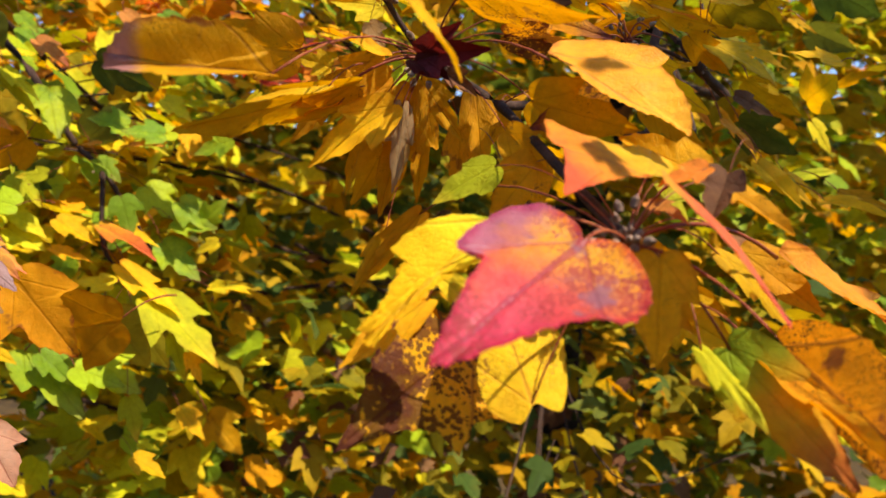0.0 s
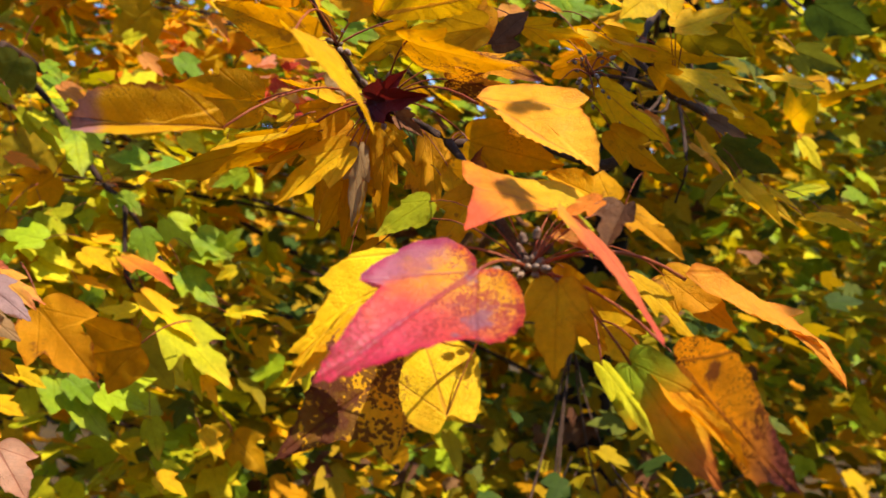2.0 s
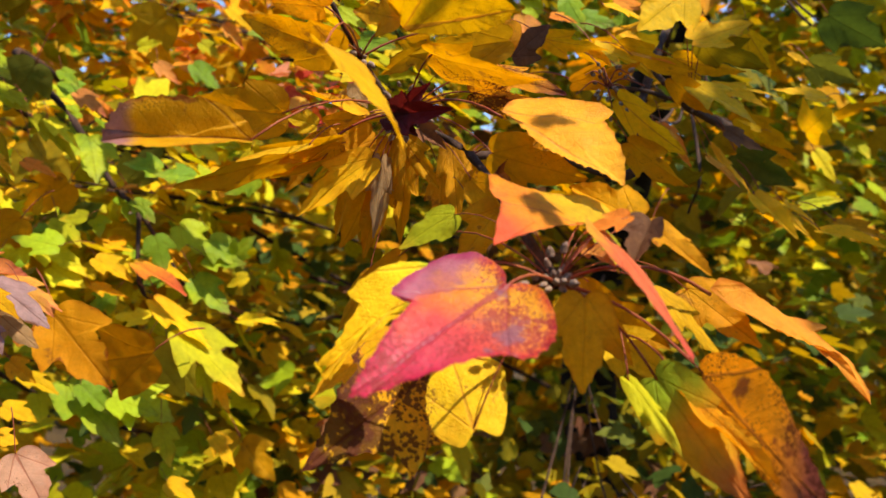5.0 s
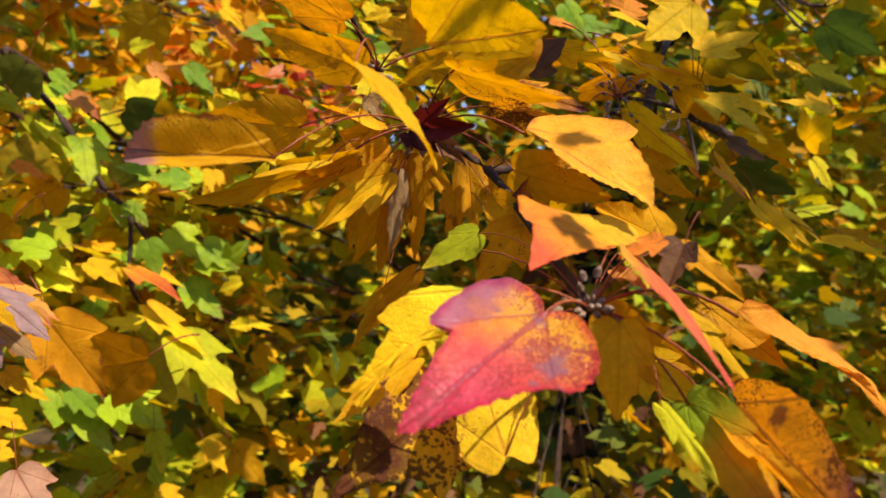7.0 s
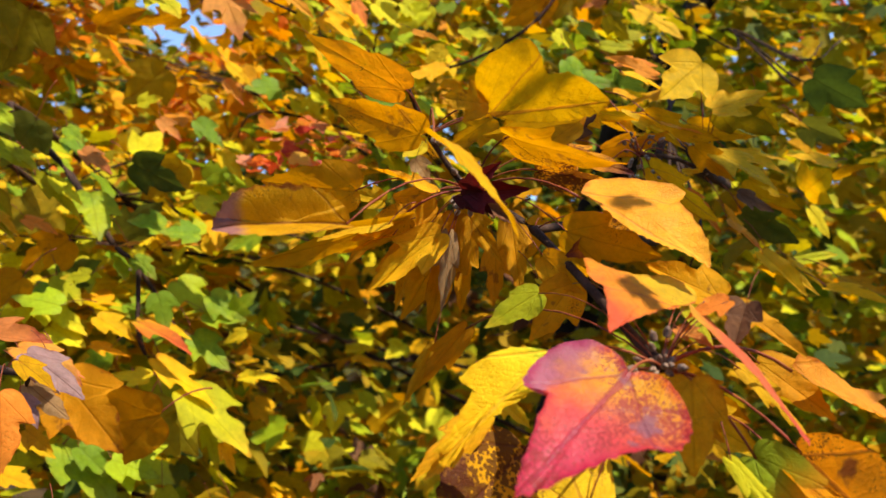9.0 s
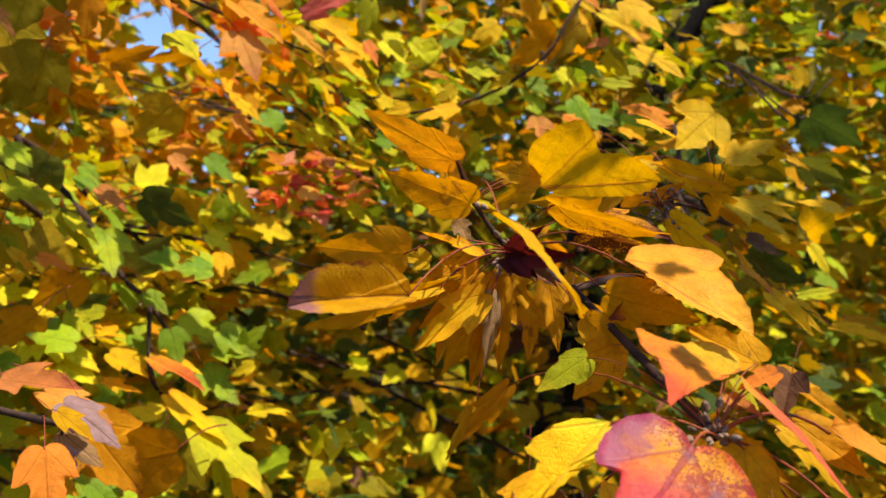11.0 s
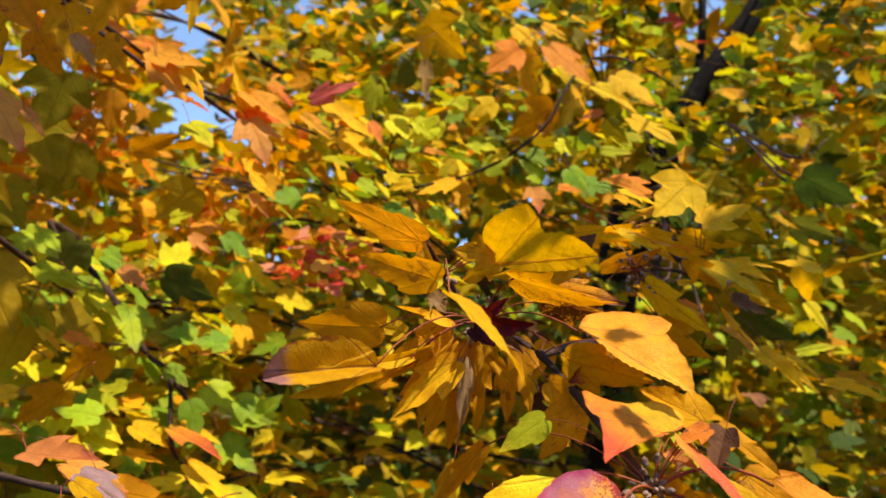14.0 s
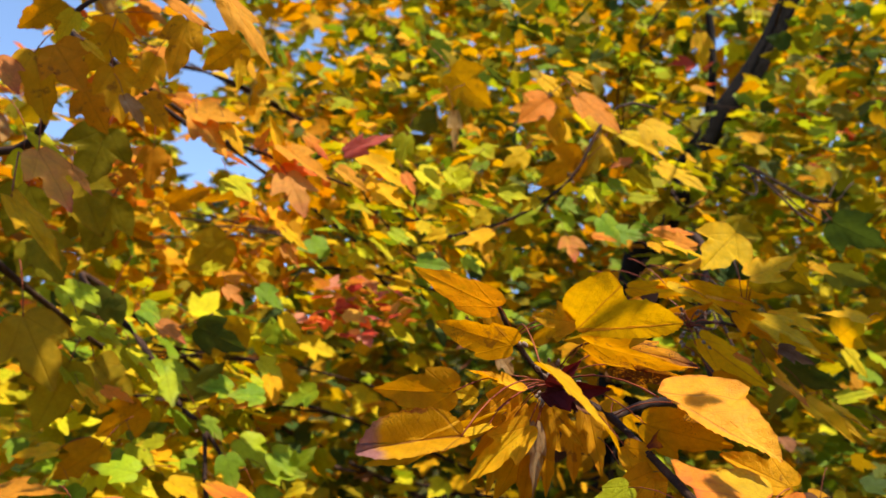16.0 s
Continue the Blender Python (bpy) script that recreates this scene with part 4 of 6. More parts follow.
leaf(branch_a, "lime", (0.095, 0.425, 1.65), (0.071, 0.424, 1.634), (0.11, -0.849, 0.487), width=0.8, lobe=0.15, teeth=0.5, node=(0.138, 0.378, 1.619))
leaf(branch_a, "gold", (0.061, 0.483, 1.636), (0.027, 0.498, 1.599), (0.211, -0.949, -0.198), width=0.36, node=(0.138, 0.378, 1.619))
leaf(branch_a, "lemon", (0.076, 0.414, 1.606), (0.091, 0.416, 1.592), (-0.019, -0.907, 0.57), width=0.7)
leaf(branch_a, "amber", (0.148, 0.375, 1.615), (0.147, 0.372, 1.58), (-0.15, -0.96, -0.1), width=0.95, lobe=0.45, node=(0.138, 0.378, 1.619), points=80)
leaf(branch_a, "flame", (0.153, 0.381, 1.64), (0.181, 0.355, 1.593), (0.78, -0.45, 0.05), width=0.6, lobe=0.2, node=(0.138, 0.378, 1.619), points=80)
leaf(branch_a, "brown", (0.173, 0.389, 1.643), (0.165, 0.381, 1.625), (-0.458, -0.969, -0.092), width=0.95, fold=0.8)
leaf(branch_a, "lime", (0.153, 0.403, 1.643), (0.161, 0.393, 1.623), (0.575, -0.685, -0.052), width=0.7, node=(0.138, 0.378, 1.619))
leaf(branch_a, "gold", (0.175, 0.41, 1.644), (0.194, 0.387, 1.622), (-0.068, -0.406, 0.909), width=0.5, node=(0.138, 0.378, 1.619))
leaf(branch_a, "orange", (0.199, 0.421, 1.618), (0.271, 0.453, 1.569), (0, -0.6, 0.8), width=1, form="forked", node=(0.138, 0.378, 1.619), points=80)
leaf(branch_a, "gold", (0.196, 0.451, 1.62), (0.225, 0.438, 1.595), (-0.202, -0.916, 0.42), width=0.75, node=(0.138, 0.378, 1.619))
leaf(branch_a, "yellow", (0.179, 0.422, 1.618), (0.208, 0.42, 1.587), (0.641, -0.541, 0.023), width=0.4, node=(0.138, 0.378, 1.619))
leaf(branch_a, "ember", (0.175, 0.393, 1.585), (0.199, 0.348, 1.549), (-0.395, -0.975, 0.132), width=0.55, fold=0.15, lobe=0.3, node=(0.138, 0.378, 1.619), points=80)
leaf(branch_a, "scorched", (0.193, 0.392, 1.586), (0.219, 0.333, 1.553), (-0.6, -0.76, -0.26), width=1, form="one_sided", fold=0.1, node=(0.138, 0.378, 1.619), points=100, rings=5, sag=0.1)
# two narrow blades added as the sunlit folded edges of the previous two leaves
leaf(branch_a, "lime", (0.164, 0.387, 1.585), (0.181, 0.367, 1.56), (-0.076, -0.527, 0.936), width=0.3)
leaf(branch_a, "amber", (0.184, 0.383, 1.581), (0.204, 0.34, 1.557), (-0.086, -0.4, 0.983), width=0.26)
leaf(branch_a, "yellow", (0.163, 0.436, 1.597), (0.187, 0.423, 1.582), (-0.128, -0.976, 0.307), width=0.9, node=(0.138, 0.378, 1.619))
leaf(branch_a, "gold", (0.162, 0.445, 1.608), (0.187, 0.433, 1.594), (-0.119, -0.964, -0.156), width=0.8, node=(0.138, 0.378, 1.619))
leaf(branch_a, "olive", (0.116, 0.451, 1.735), (0.069, 0.446, 1.727), (0.099, -0.858, -0.646), width=0.65, node=(0.042, 0.466, 1.733))
leaf(branch_a, "gold", (0.117, 0.46, 1.748), (0.097, 0.463, 1.727), (0.062, -0.915, -0.498), width=1, node=(0.063, 0.477, 1.706))
leaf(branch_a, "brown", (0.115, 0.52, 1.749), (0.136, 0.517, 1.766), (0.011, -0.947, -0.242), width=1)
leaf(branch_a, "scorched", (0.102, 0.473, 1.726), (0.144, 0.46, 1.71), (0.009, -0.782, 0.424), width=0.5, node=(0.063, 0.477, 1.706))
leaf(branch_a, "lemon", (0.038, 0.496, 1.737), (0.012, 0.495, 1.739), (0.125, -0.901, 0.291), width=1, node=(0.042, 0.466, 1.733))
leaf(branch_a, "yellow", (0.046, 0.46, 1.702), (0.013, 0.459, 1.714), (0.075, -0.533, 0.819), width=0.4, node=(0.063, 0.477, 1.706))
leaf(branch_a, "yellow", (0.019, 0.471, 1.7), (0.002, 0.47, 1.705), (0.179, -0.978, 0.006), width=0.9)
leaf(branch_a, "lemon", (-0.008, 0.453, 1.684), (-0.017, 0.455, 1.67), (0.233, -0.952, 0.235), width=0.4)
leaf(branch_a, "yellow", (0.025, 0.463, 1.681), (-0.008, 0.465, 1.672), (0.087, -0.491, 0.878), width=0.3)
leaf(branch_a, "gold", (0.027, 0.483, 1.754), (0.038, 0.486, 1.735), (0.106, -0.855, -0.579), width=0.8, node=(0.042, 0.466, 1.733))
leaf(branch_a, "tan", (0.033, 0.487, 1.726), (0.041, 0.489, 1.713), (0.11, -0.961, 0.151), width=0.9, node=(0.042, 0.466, 1.733))
leaf(branch_a, "brown", (0.072, 0.468, 1.697), (0.086, 0.467, 1.686), (0.122, -0.934, 0.137), width=0.7, fold=0.6, node=(0.063, 0.477, 1.706))
leaf(branch_a, "tan", (0.039, 0.491, 1.678), (0.044, 0.492, 1.657), (0.746, -0.723, -0.108), width=0.45, node=(0.063, 0.477, 1.706))
leaf(branch_a, "gold", (0.014, 0.492, 1.692), (-0.005, 0.495, 1.669), (0.292, -0.913, -0.342), width=0.5, node=(0.063, 0.477, 1.706))
leaf(branch_a, "yellow", (0.036, 0.499, 1.698), (0.011, 0.502, 1.68), (0.591, -0.664, 0.439), width=0.35, node=(0.063, 0.477, 1.706))
leaf(branch_a, "lemon", (0.031, 0.468, 1.736), (0.057, 0.467, 1.726), (0.604, -0.523, 0.488), width=0.4, node=(0.042, 0.466, 1.733))
leaf(branch_a, "gold", (0.109, 0.449, 1.681), (0.153, 0.443, 1.668), (-0.133, -0.851, -0.542), width=0.75, node=(0.063, 0.477, 1.706))
leaf(branch_a, "gold", (0.099, 0.46, 1.67), (0.119, 0.453, 1.651), (-0.083, -0.935, -0.347), width=0.8, node=(0.063, 0.477, 1.706))
leaf(branch_a, "peach", (0.148, 0.396, 1.634), (0.16, 0.387, 1.626), (0.193, -0.762, 0.507), width=0.7)
leaf(branch_a, "gold", (0.147, 0.417, 1.619), (0.169, 0.411, 1.588), (-0.238, -0.938, -0.106), width=0.75, node=(0.138, 0.378, 1.619))
leaf(branch_a, "gold", (0.067, 0.414, 1.599), (0.072, 0.416, 1.572), (0.024, -0.962, -0.052), width=0.6)
leaf(branch_a, "yellow", (0.062, 0.384, 1.588), (0.049, 0.379, 1.576), (0.438, -0.776, 0.63), width=0.6)
leaf(branch_a, "gold", (0.044, 0.49, 1.627), (0.027, 0.492, 1.595), (0.102, -0.964, -0.137), width=0.36)
branch_b = thing("maple_branch", (0.251, 0.74, 1.775), "maple branch of shaded golden leaves beside the near twig", "branch", "maple branches")
twig(branch_b, [(0.42, 2.26, 2.22), (0.388, 1.228, 1.873), (0.251, 0.74, 1.775), (0.209, 0.712, 1.808)], .008, .0015)
leaf(branch_b, "yellow", (0.237, 0.688, 1.849), (0.199, 0.67, 1.813), (0.24, -0.754, 0.276), width=1.1, node=(0.251, 0.74, 1.775))
leaf(branch_b, "orange", (0.202, 0.687, 1.839), (0.161, 0.682, 1.854), (-0.079, -0.704, 0.551), width=0.6)
leaf(branch_b, "orange", (0.233, 0.708, 1.85), (0.257, 0.712, 1.84), (0.24, -0.728, 0.3), width=0.8)
leaf(branch_b, "yellow", (0.24, 0.674, 1.806), (0.288, 0.696, 1.826), (0.369, -0.555, 0.511), width=0.65, node=(0.251, 0.74, 1.775))
leaf(branch_b, "olive", (0.251, 0.694, 1.814), (0.308, 0.721, 1.802), (-0.25, -0.46, -0.85), width=0.7, node=(0.251, 0.74, 1.775))
leaf(branch_b, "yellow", (0.237, 0.659, 1.771), (0.279, 0.646, 1.74), (0.313, -0.628, 0.499), width=0.8, lobe=0.9, node=(0.251, 0.74, 1.775))
leaf(branch_b, "yellow", (0.268, 0.7, 1.78), (0.31, 0.704, 1.774), (0.20, -0.5, 0.75), width=0.68, lobe=0.75, node=(0.251, 0.74, 1.775))
leaf(branch_b, "honey", (0.182, 0.617, 1.75), (0.224, 0.605, 1.71), (-0.20, -0.54, -0.85), width=0.7, lobe=0.8)
leaf(branch_b, "gold", (0.152, 0.633, 1.767), (0.199, 0.634, 1.78), (-0.15, -0.38, -0.85), width=0.7)
leaf(branch_b, "yellow", (0.168, 0.65, 1.797), (0.211, 0.637, 1.766), (0.15, -0.5, 0.75), width=0.48, lobe=0.75)
leaf(branch_b, "honey", (0.131, 0.608, 1.79), (0.175, 0.612, 1.783), (-0.12, -0.46, -0.85), width=0.6, lobe=0.8)
leaf(branch_b, "orange", (0.209, 0.641, 1.738), (0.231, 0.627, 1.705), (-0.079, -0.529, 0.834), width=0.3)
leaf(branch_b, "peach", (0.253, 0.687, 1.723), (0.273, 0.672, 1.698), (-0.077, -0.453, 0.889), width=0.28)
leaf(branch_b, "gold", (0.189, 0.621, 1.722), (0.229, 0.628, 1.692), (-0.21, -0.54, -0.85), width=0.8)
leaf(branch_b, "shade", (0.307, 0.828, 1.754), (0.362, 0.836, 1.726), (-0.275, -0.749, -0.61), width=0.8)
leaf(branch_b, "yellow", (0.319, 0.814, 1.714), (0.346, 0.782, 1.671), (-0.143, -0.589, 0.819), width=0.5)
leaf(branch_b, "yellow", (0.35, 0.838, 1.711), (0.383, 0.844, 1.683), (0.30, -0.5, 0.75), width=0.56, lobe=0.75)
leaf(branch_b, "yellow", (0.367, 0.792, 1.68), (0.402, 0.747, 1.662), (-0.179, -0.577, 0.833), width=0.42)
leaf(branch_b, "lemon", (0.41, 0.934, 1.776), (0.432, 0.94, 1.744), (0.122, -0.748, 0.402), width=0.8)
leaf(branch_b, "lime", (0.397, 0.941, 1.721), (0.441, 0.943, 1.727), (0.265, -0.621, 0.56), width=0.6)
leaf(branch_b, "yellow", (0.369, 0.869, 1.857), (0.391, 0.873, 1.846), (-0.199, -0.688, 0.6), width=0.5)
leaf(branch_b, "honey", (0.237, 0.734, 1.814), (0.296, 0.74, 1.803), (-0.24, -0.38, -0.85), width=0.7, lobe=0.8)
leaf(branch_b, "gold", (0.298, 0.774, 1.776), (0.344, 0.781, 1.75), (-0.28, -0.46, -0.85), width=0.7)
leaf(branch_b, "brown", (0.279, 0.745, 1.756), (0.309, 0.749, 1.74), (0.173, -0.763, 0.383), width=0.7)
leaf(branch_b, "orange", (0.176, 0.722, 1.864), (0.212, 0.725, 1.862), (0.442, -0.597, 0.482), width=0.7)
leaf(branch_b, "yellow", (0.179, 0.704, 1.848), (0.218, 0.711, 1.833), (0.25, -0.5, 0.75), width=0.64, lobe=0.75)
leaf(branch_b, "honey", (0.159, 0.671, 1.804), (0.211, 0.675, 1.803), (-0.13, -0.54, -0.85), width=0.6, lobe=0.8)
leaf(branch_b, "yellow", (0.164, 0.671, 1.803), (0.183, 0.675, 1.789), (-0.059, -0.764, 0.591), width=0.5)
leaf(branch_b, "gold", (0.188, 0.654, 1.798), (0.237, 0.642, 1.775), (-0.18, -0.38, -0.85), width=0.7)
leaf(branch_b, "yellow", (0.209, 0.691, 1.828), (0.176, 0.691, 1.814), (0.20, -0.5, 0.75), width=0.56, lobe=0.75)
leaf(branch_b, "honey", (0.296, 0.737, 1.834), (0.315, 0.744, 1.807), (-0.27, -0.46, -0.85), width=0.8, lobe=0.8)
leaf(branch_b, "yellow", (0.255, 0.684, 1.776), (0.292, 0.67, 1.756), (0.27, -0.719, 0.435), width=0.7)
leaf(branch_b, "gold", (0.223, 0.661, 1.776), (0.254, 0.669, 1.75), (-0.21, -0.54, -0.85), width=0.7)
leaf(branch_b, "yellow", (0.269, 0.752, 1.746), (0.303, 0.763, 1.706), (0.15, -0.5, 0.75), width=0.48, lobe=0.75)
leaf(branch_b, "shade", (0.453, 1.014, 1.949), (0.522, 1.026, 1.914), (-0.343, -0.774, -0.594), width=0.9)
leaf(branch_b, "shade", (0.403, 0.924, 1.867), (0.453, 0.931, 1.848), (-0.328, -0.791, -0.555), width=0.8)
leaf(branch_b, "gold", (0.384, 0.804, 1.688), (0.427, 0.781, 1.666), (-0.202, -0.685, 0.772), width=0.4)
leaf(branch_b, "yellow", (0.382, 0.923, 1.875), (0.403, 0.926, 1.862), (0.259, -0.581, 0.471), width=0.6)
leaf(branch_b, "lemon", (0.603, 1.279, 1.994), (0.633, 1.28, 2.008), (0.224, -0.564, 0.463), width=0.5)
leaf(branch_b, "yellow", (0.326, 0.815, 1.711), (0.362, 0.796, 1.671), (-0.128, -0.67, 0.819), width=0.4)
leaf(branch_b, "yellow", (0.348, 0.718, 1.775), (0.305, 0.714, 1.78), (0.342, -0.612, 0.548), width=0.6)
leaf(branch_b, "yellow", (0.289, 0.68, 1.742), (0.271, 0.677, 1.749), (0.193, -0.787, 0.41), width=0.5)
leaf(branch_b, "orange", (0.191, 0.621, 1.781), (0.221, 0.625, 1.774), (-0.053, -0.612, 0.797), width=0.25)
leaf(branch_b, "yellow", (0.216, 0.67, 1.758), (0.232, 0.671, 1.759), (-0.118, -0.793, 0.644), width=0.7)
leaf(branch_b, "orange", (0.215, 0.654, 1.741), (0.231, 0.64, 1.717), (-0.123, -0.795, 0.669), width=0.4)
leaf(branch_b, "yellow", (0.17, 0.695, 1.808), (0.157, 0.696, 1.802), (0.411, -0.697, 0.466), width=0.7)
branch_c = thing("maple_branch", (-0.338, 0.957, 1.715), "maple branch with green, lime and yellow sunlit leaves", "branch", "maple branches")
twig(branch_c, [(0.29, 2.6, 1.3), (-0.5, 1.9, 1.75), (-0.567, 1.091, 1.937), (-0.432, 0.965, 1.827), (-0.373, 0.96, 1.745), (-0.338, 0.957, 1.715), (-0.299, 1.002, 1.63)], .006, .002)
twig(branch_c, [(-0.338, 0.957, 1.715), (-0.323, 0.939, 1.63), (-0.291, 0.936, 1.598), (-0.228, 0.948, 1.548)], .003, .0014)
leaf(branch_c, "green", (-0.367, 0.894, 1.789), (-0.348, 0.883, 1.733), (0.753, -0.708, 0.402), width=1.1, node=(-0.338, 0.957, 1.715))
leaf(branch_c, "green", (-0.29, 0.914, 1.756), (-0.324, 0.891, 1.759), (0.735, -0.658, 0.484), width=1, node=(-0.338, 0.957, 1.715))
leaf(branch_c, "green", (-0.253, 0.918, 1.748), (-0.29, 0.895, 1.747), (0.712, -0.668, 0.491), width=0.9, node=(-0.338, 0.957, 1.715))
leaf(branch_c, "orange", (-0.284, 0.907, 1.736), (-0.248, 0.91, 1.735), (0.207, -0.576, 0.802), width=0.5)
leaf(branch_c, "orange", (-0.314, 0.905, 1.736), (-0.341, 0.904, 1.732), (0.236, -0.563, 0.804), width=0.5)
leaf(branch_c, "green", (-0.334, 0.936, 1.725), (-0.308, 0.941, 1.699), (0.716, -0.732, 0.443), width=0.9, node=(-0.338, 0.957, 1.715))
leaf(branch_c, "shade", (-0.426, 0.952, 1.702), (-0.38, 0.952, 1.724), (0.445, -0.775, -0.413), width=1)
leaf(branch_c, "green", (-0.401, 0.886, 1.678), (-0.446, 0.882, 1.681), (0.801, -0.672, 0.49), width=0.9)
leaf(branch_c, "lime", (-0.393, 0.884, 1.698), (-0.367, 0.891, 1.666), (0.771, -0.706, 0.466), width=1)
leaf(branch_c, "green", (-0.314, 1.011, 1.704), (-0.27, 1.02, 1.662), (0.676, -0.751, 0.468), width=1, node=(-0.338, 0.957, 1.715))
leaf(branch_c, "green", (-0.295, 0.914, 1.682), (-0.284, 0.921, 1.64), (0.569, -0.888, -0.032), width=1, node=(-0.338, 0.957, 1.715))
leaf(branch_c, "green", (-0.273, 0.999, 1.663), (-0.222, 1.004, 1.655), (0.659, -0.742, 0.507), width=1)
leaf(branch_c, "yellow", (-0.351, 0.893, 1.655), (-0.309, 0.9, 1.629), (0.753, -0.655, 0.569), width=0.8, node=(-0.291, 0.936, 1.598))
leaf(branch_c, "blaze", (-0.313, 0.907, 1.652), (-0.245, 0.896, 1.617), (0.186, -0.51, 0.897), width=0.45, node=(-0.291, 0.936, 1.598))
leaf(branch_c, "green", (-0.287, 1.002, 1.638), (-0.244, 1.011, 1.594), (0.661, -0.758, 0.519), width=1)
leaf(branch_c, "lime", (-0.401, 0.891, 1.644), (-0.362, 0.897, 1.62), (0.774, -0.689, 0.527), width=1)
leaf(branch_c, "yellow", (-0.358, 0.897, 1.625), (-0.313, 0.902, 1.611), (0.241, -0.563, 0.866), width=0.5)
leaf(branch_c, "lemon", (-0.304, 0.926, 1.589), (-0.35, 0.922, 1.593), (0.749, -0.603, 0.647), width=0.8, node=(-0.291, 0.936, 1.598))
leaf(branch_c, "lemon", (-0.342, 0.923, 1.594), (-0.333, 0.927, 1.569), (0.731, -0.726, 0.546), width=0.6)
leaf(branch_c, "yellow", (-0.293, 0.914, 1.609), (-0.221, 0.907, 1.556), (0.203, -0.58, 0.885), width=0.5, node=(-0.291, 0.936, 1.598))
leaf(branch_c, "lime", (-0.257, 0.911, 1.578), (-0.177, 0.896, 1.511), (0.661, -0.737, 0.599), width=0.7, lobe=0.85, node=(-0.291, 0.936, 1.598))
leaf(branch_c, "yellow", (-0.212, 0.902, 1.524), (-0.199, 0.907, 1.491), (0.642, -0.757, 0.612), width=0.7)
leaf(branch_c, "lemon", (-0.226, 0.993, 1.589), (-0.176, 0.997, 1.589), (0.163, -0.594, 0.88), width=0.6)
leaf(branch_c, "lemon", (-0.213, 0.993, 1.597), (-0.22, 0.995, 1.574), (0.63, -0.768, 0.542), width=0.8)
leaf(branch_c, "green", (-0.372, 0.911, 1.517), (-0.336, 0.918, 1.482), (0.743, -0.714, 0.611), width=0.8)
leaf(branch_c, "green", (-0.336, 0.915, 1.503), (-0.285, 0.922, 1.482), (0.719, -0.708, 0.636), width=0.9)
leaf(branch_c, "lime", (-0.235, 0.918, 1.54), (-0.224, 0.925, 1.493), (0.794, -0.768, 0.104), width=0.6)
leaf(branch_c, "gold", (-0.254, 0.843, 1.558), (-0.357, 0.837, 1.545), (0.397, -0.749, -0.335), width=1)
leaf(branch_c, "olive", (-0.343, 1.061, 1.544), (-0.301, 1.072, 1.486), (0.365, -0.884, -0.066), width=1.1)
leaf(branch_c, "green", (-0.319, 0.998, 1.643), (-0.354, 0.998, 1.63), (0.716, -0.719, 0.523), width=0.9)
leaf(branch_c, "lemon", (-0.24, 1.055, 1.643), (-0.269, 1.055, 1.629), (0.651, -0.744, 0.524), width=0.8)
leaf(branch_c, "green", (-0.388, 0.997, 1.617), (-0.423, 0.998, 1.59), (0.756, -0.699, 0.547), width=0.9)
leaf(branch_c, "green", (-0.399, 0.926, 1.519), (-0.325, 0.92, 1.448), (0.765, -0.646, 0.617), width=0.8, node=(-0.291, 0.936, 1.598))
leaf(branch_c, "green", (-0.333, 0.936, 1.502), (-0.276, 0.944, 1.475), (0.724, -0.669, 0.615), width=1.2, lobe=0.9, node=(-0.291, 0.936, 1.598))
leaf(branch_c, "lime", (-0.287, 0.933, 1.472), (-0.278, 0.938, 1.425), (0.709, -0.671, 0.647), width=0.8)
leaf(branch_c, "yellow", (-0.264, 1.019, 1.447), (-0.237, 1.024, 1.41), (0.663, -0.691, 0.654), width=0.8)
leaf(branch_c, "yellow", (-0.294, 0.968, 1.402), (-0.259, 0.974, 1.378), (0.698, -0.65, 0.704), width=0.9)
leaf(branch_c, "yellow", (-0.43, 0.892, 1.527), (-0.388, 0.898, 1.507), (0.808, -0.555, 0.655), width=0.7)
leaf(branch_c, "yellow", (-0.416, 0.845, 1.499), (-0.38, 0.85, 1.484), (0.815, -0.597, 0.634), width=0.9)
leaf(branch_c, "lime", (-0.333, 1.065, 1.394), (-0.307, 1.068, 1.387), (0.698, -0.654, 0.688), width=0.8)
leaf(branch_c, "yellow", (-0.226, 1.012, 1.594), (-0.182, 1.019, 1.581), (0.678, -0.502, 0.69), width=0.6)
leaf(branch_c, "olive", (-0.37, 1.049, 1.551), (-0.319, 1.059, 1.487), (0.436, -0.867, -0.093), width=1.1)
leaf(branch_c, "gold", (-0.322, 1.268, 1.396), (-0.27, 1.278, 1.337), (0.33, -0.897, 0.012), width=1)
leaf(branch_c, "green", (-0.456, 0.824, 1.871), (-0.42, 0.836, 1.839), (0.791, -0.746, 0.332), width=1)
leaf(branch_c, "lime", (-0.415, 0.79, 1.821), (-0.375, 0.801, 1.794), (0.795, -0.699, 0.442), width=0.8)
leaf(branch_c, "green", (-0.396, 0.887, 1.851), (-0.367, 0.896, 1.827), (0.738, -0.777, 0.348), width=0.9)
leaf(branch_c, "lime", (-0.403, 0.849, 1.799), (-0.359, 0.866, 1.753), (0.298, -0.724, 0.721), width=0.4)
leaf(branch_c, "lime", (-0.44, 0.797, 1.788), (-0.4, 0.818, 1.725), (0.296, -0.658, 0.784), width=0.4)
leaf(branch_c, "orange", (-0.418, 0.859, 1.757), (-0.384, 0.867, 1.741), (0.787, -0.664, 0.538), width=0.7)
leaf(branch_c, "green", (-0.271, 0.941, 1.884), (-0.241, 0.952, 1.853), (0.639, -0.812, 0.327), width=0.9)
leaf(branch_c, "orange", (-0.364, 0.896, 1.831), (-0.349, 0.902, 1.811), (0.721, -0.787, 0.361), width=0.9)
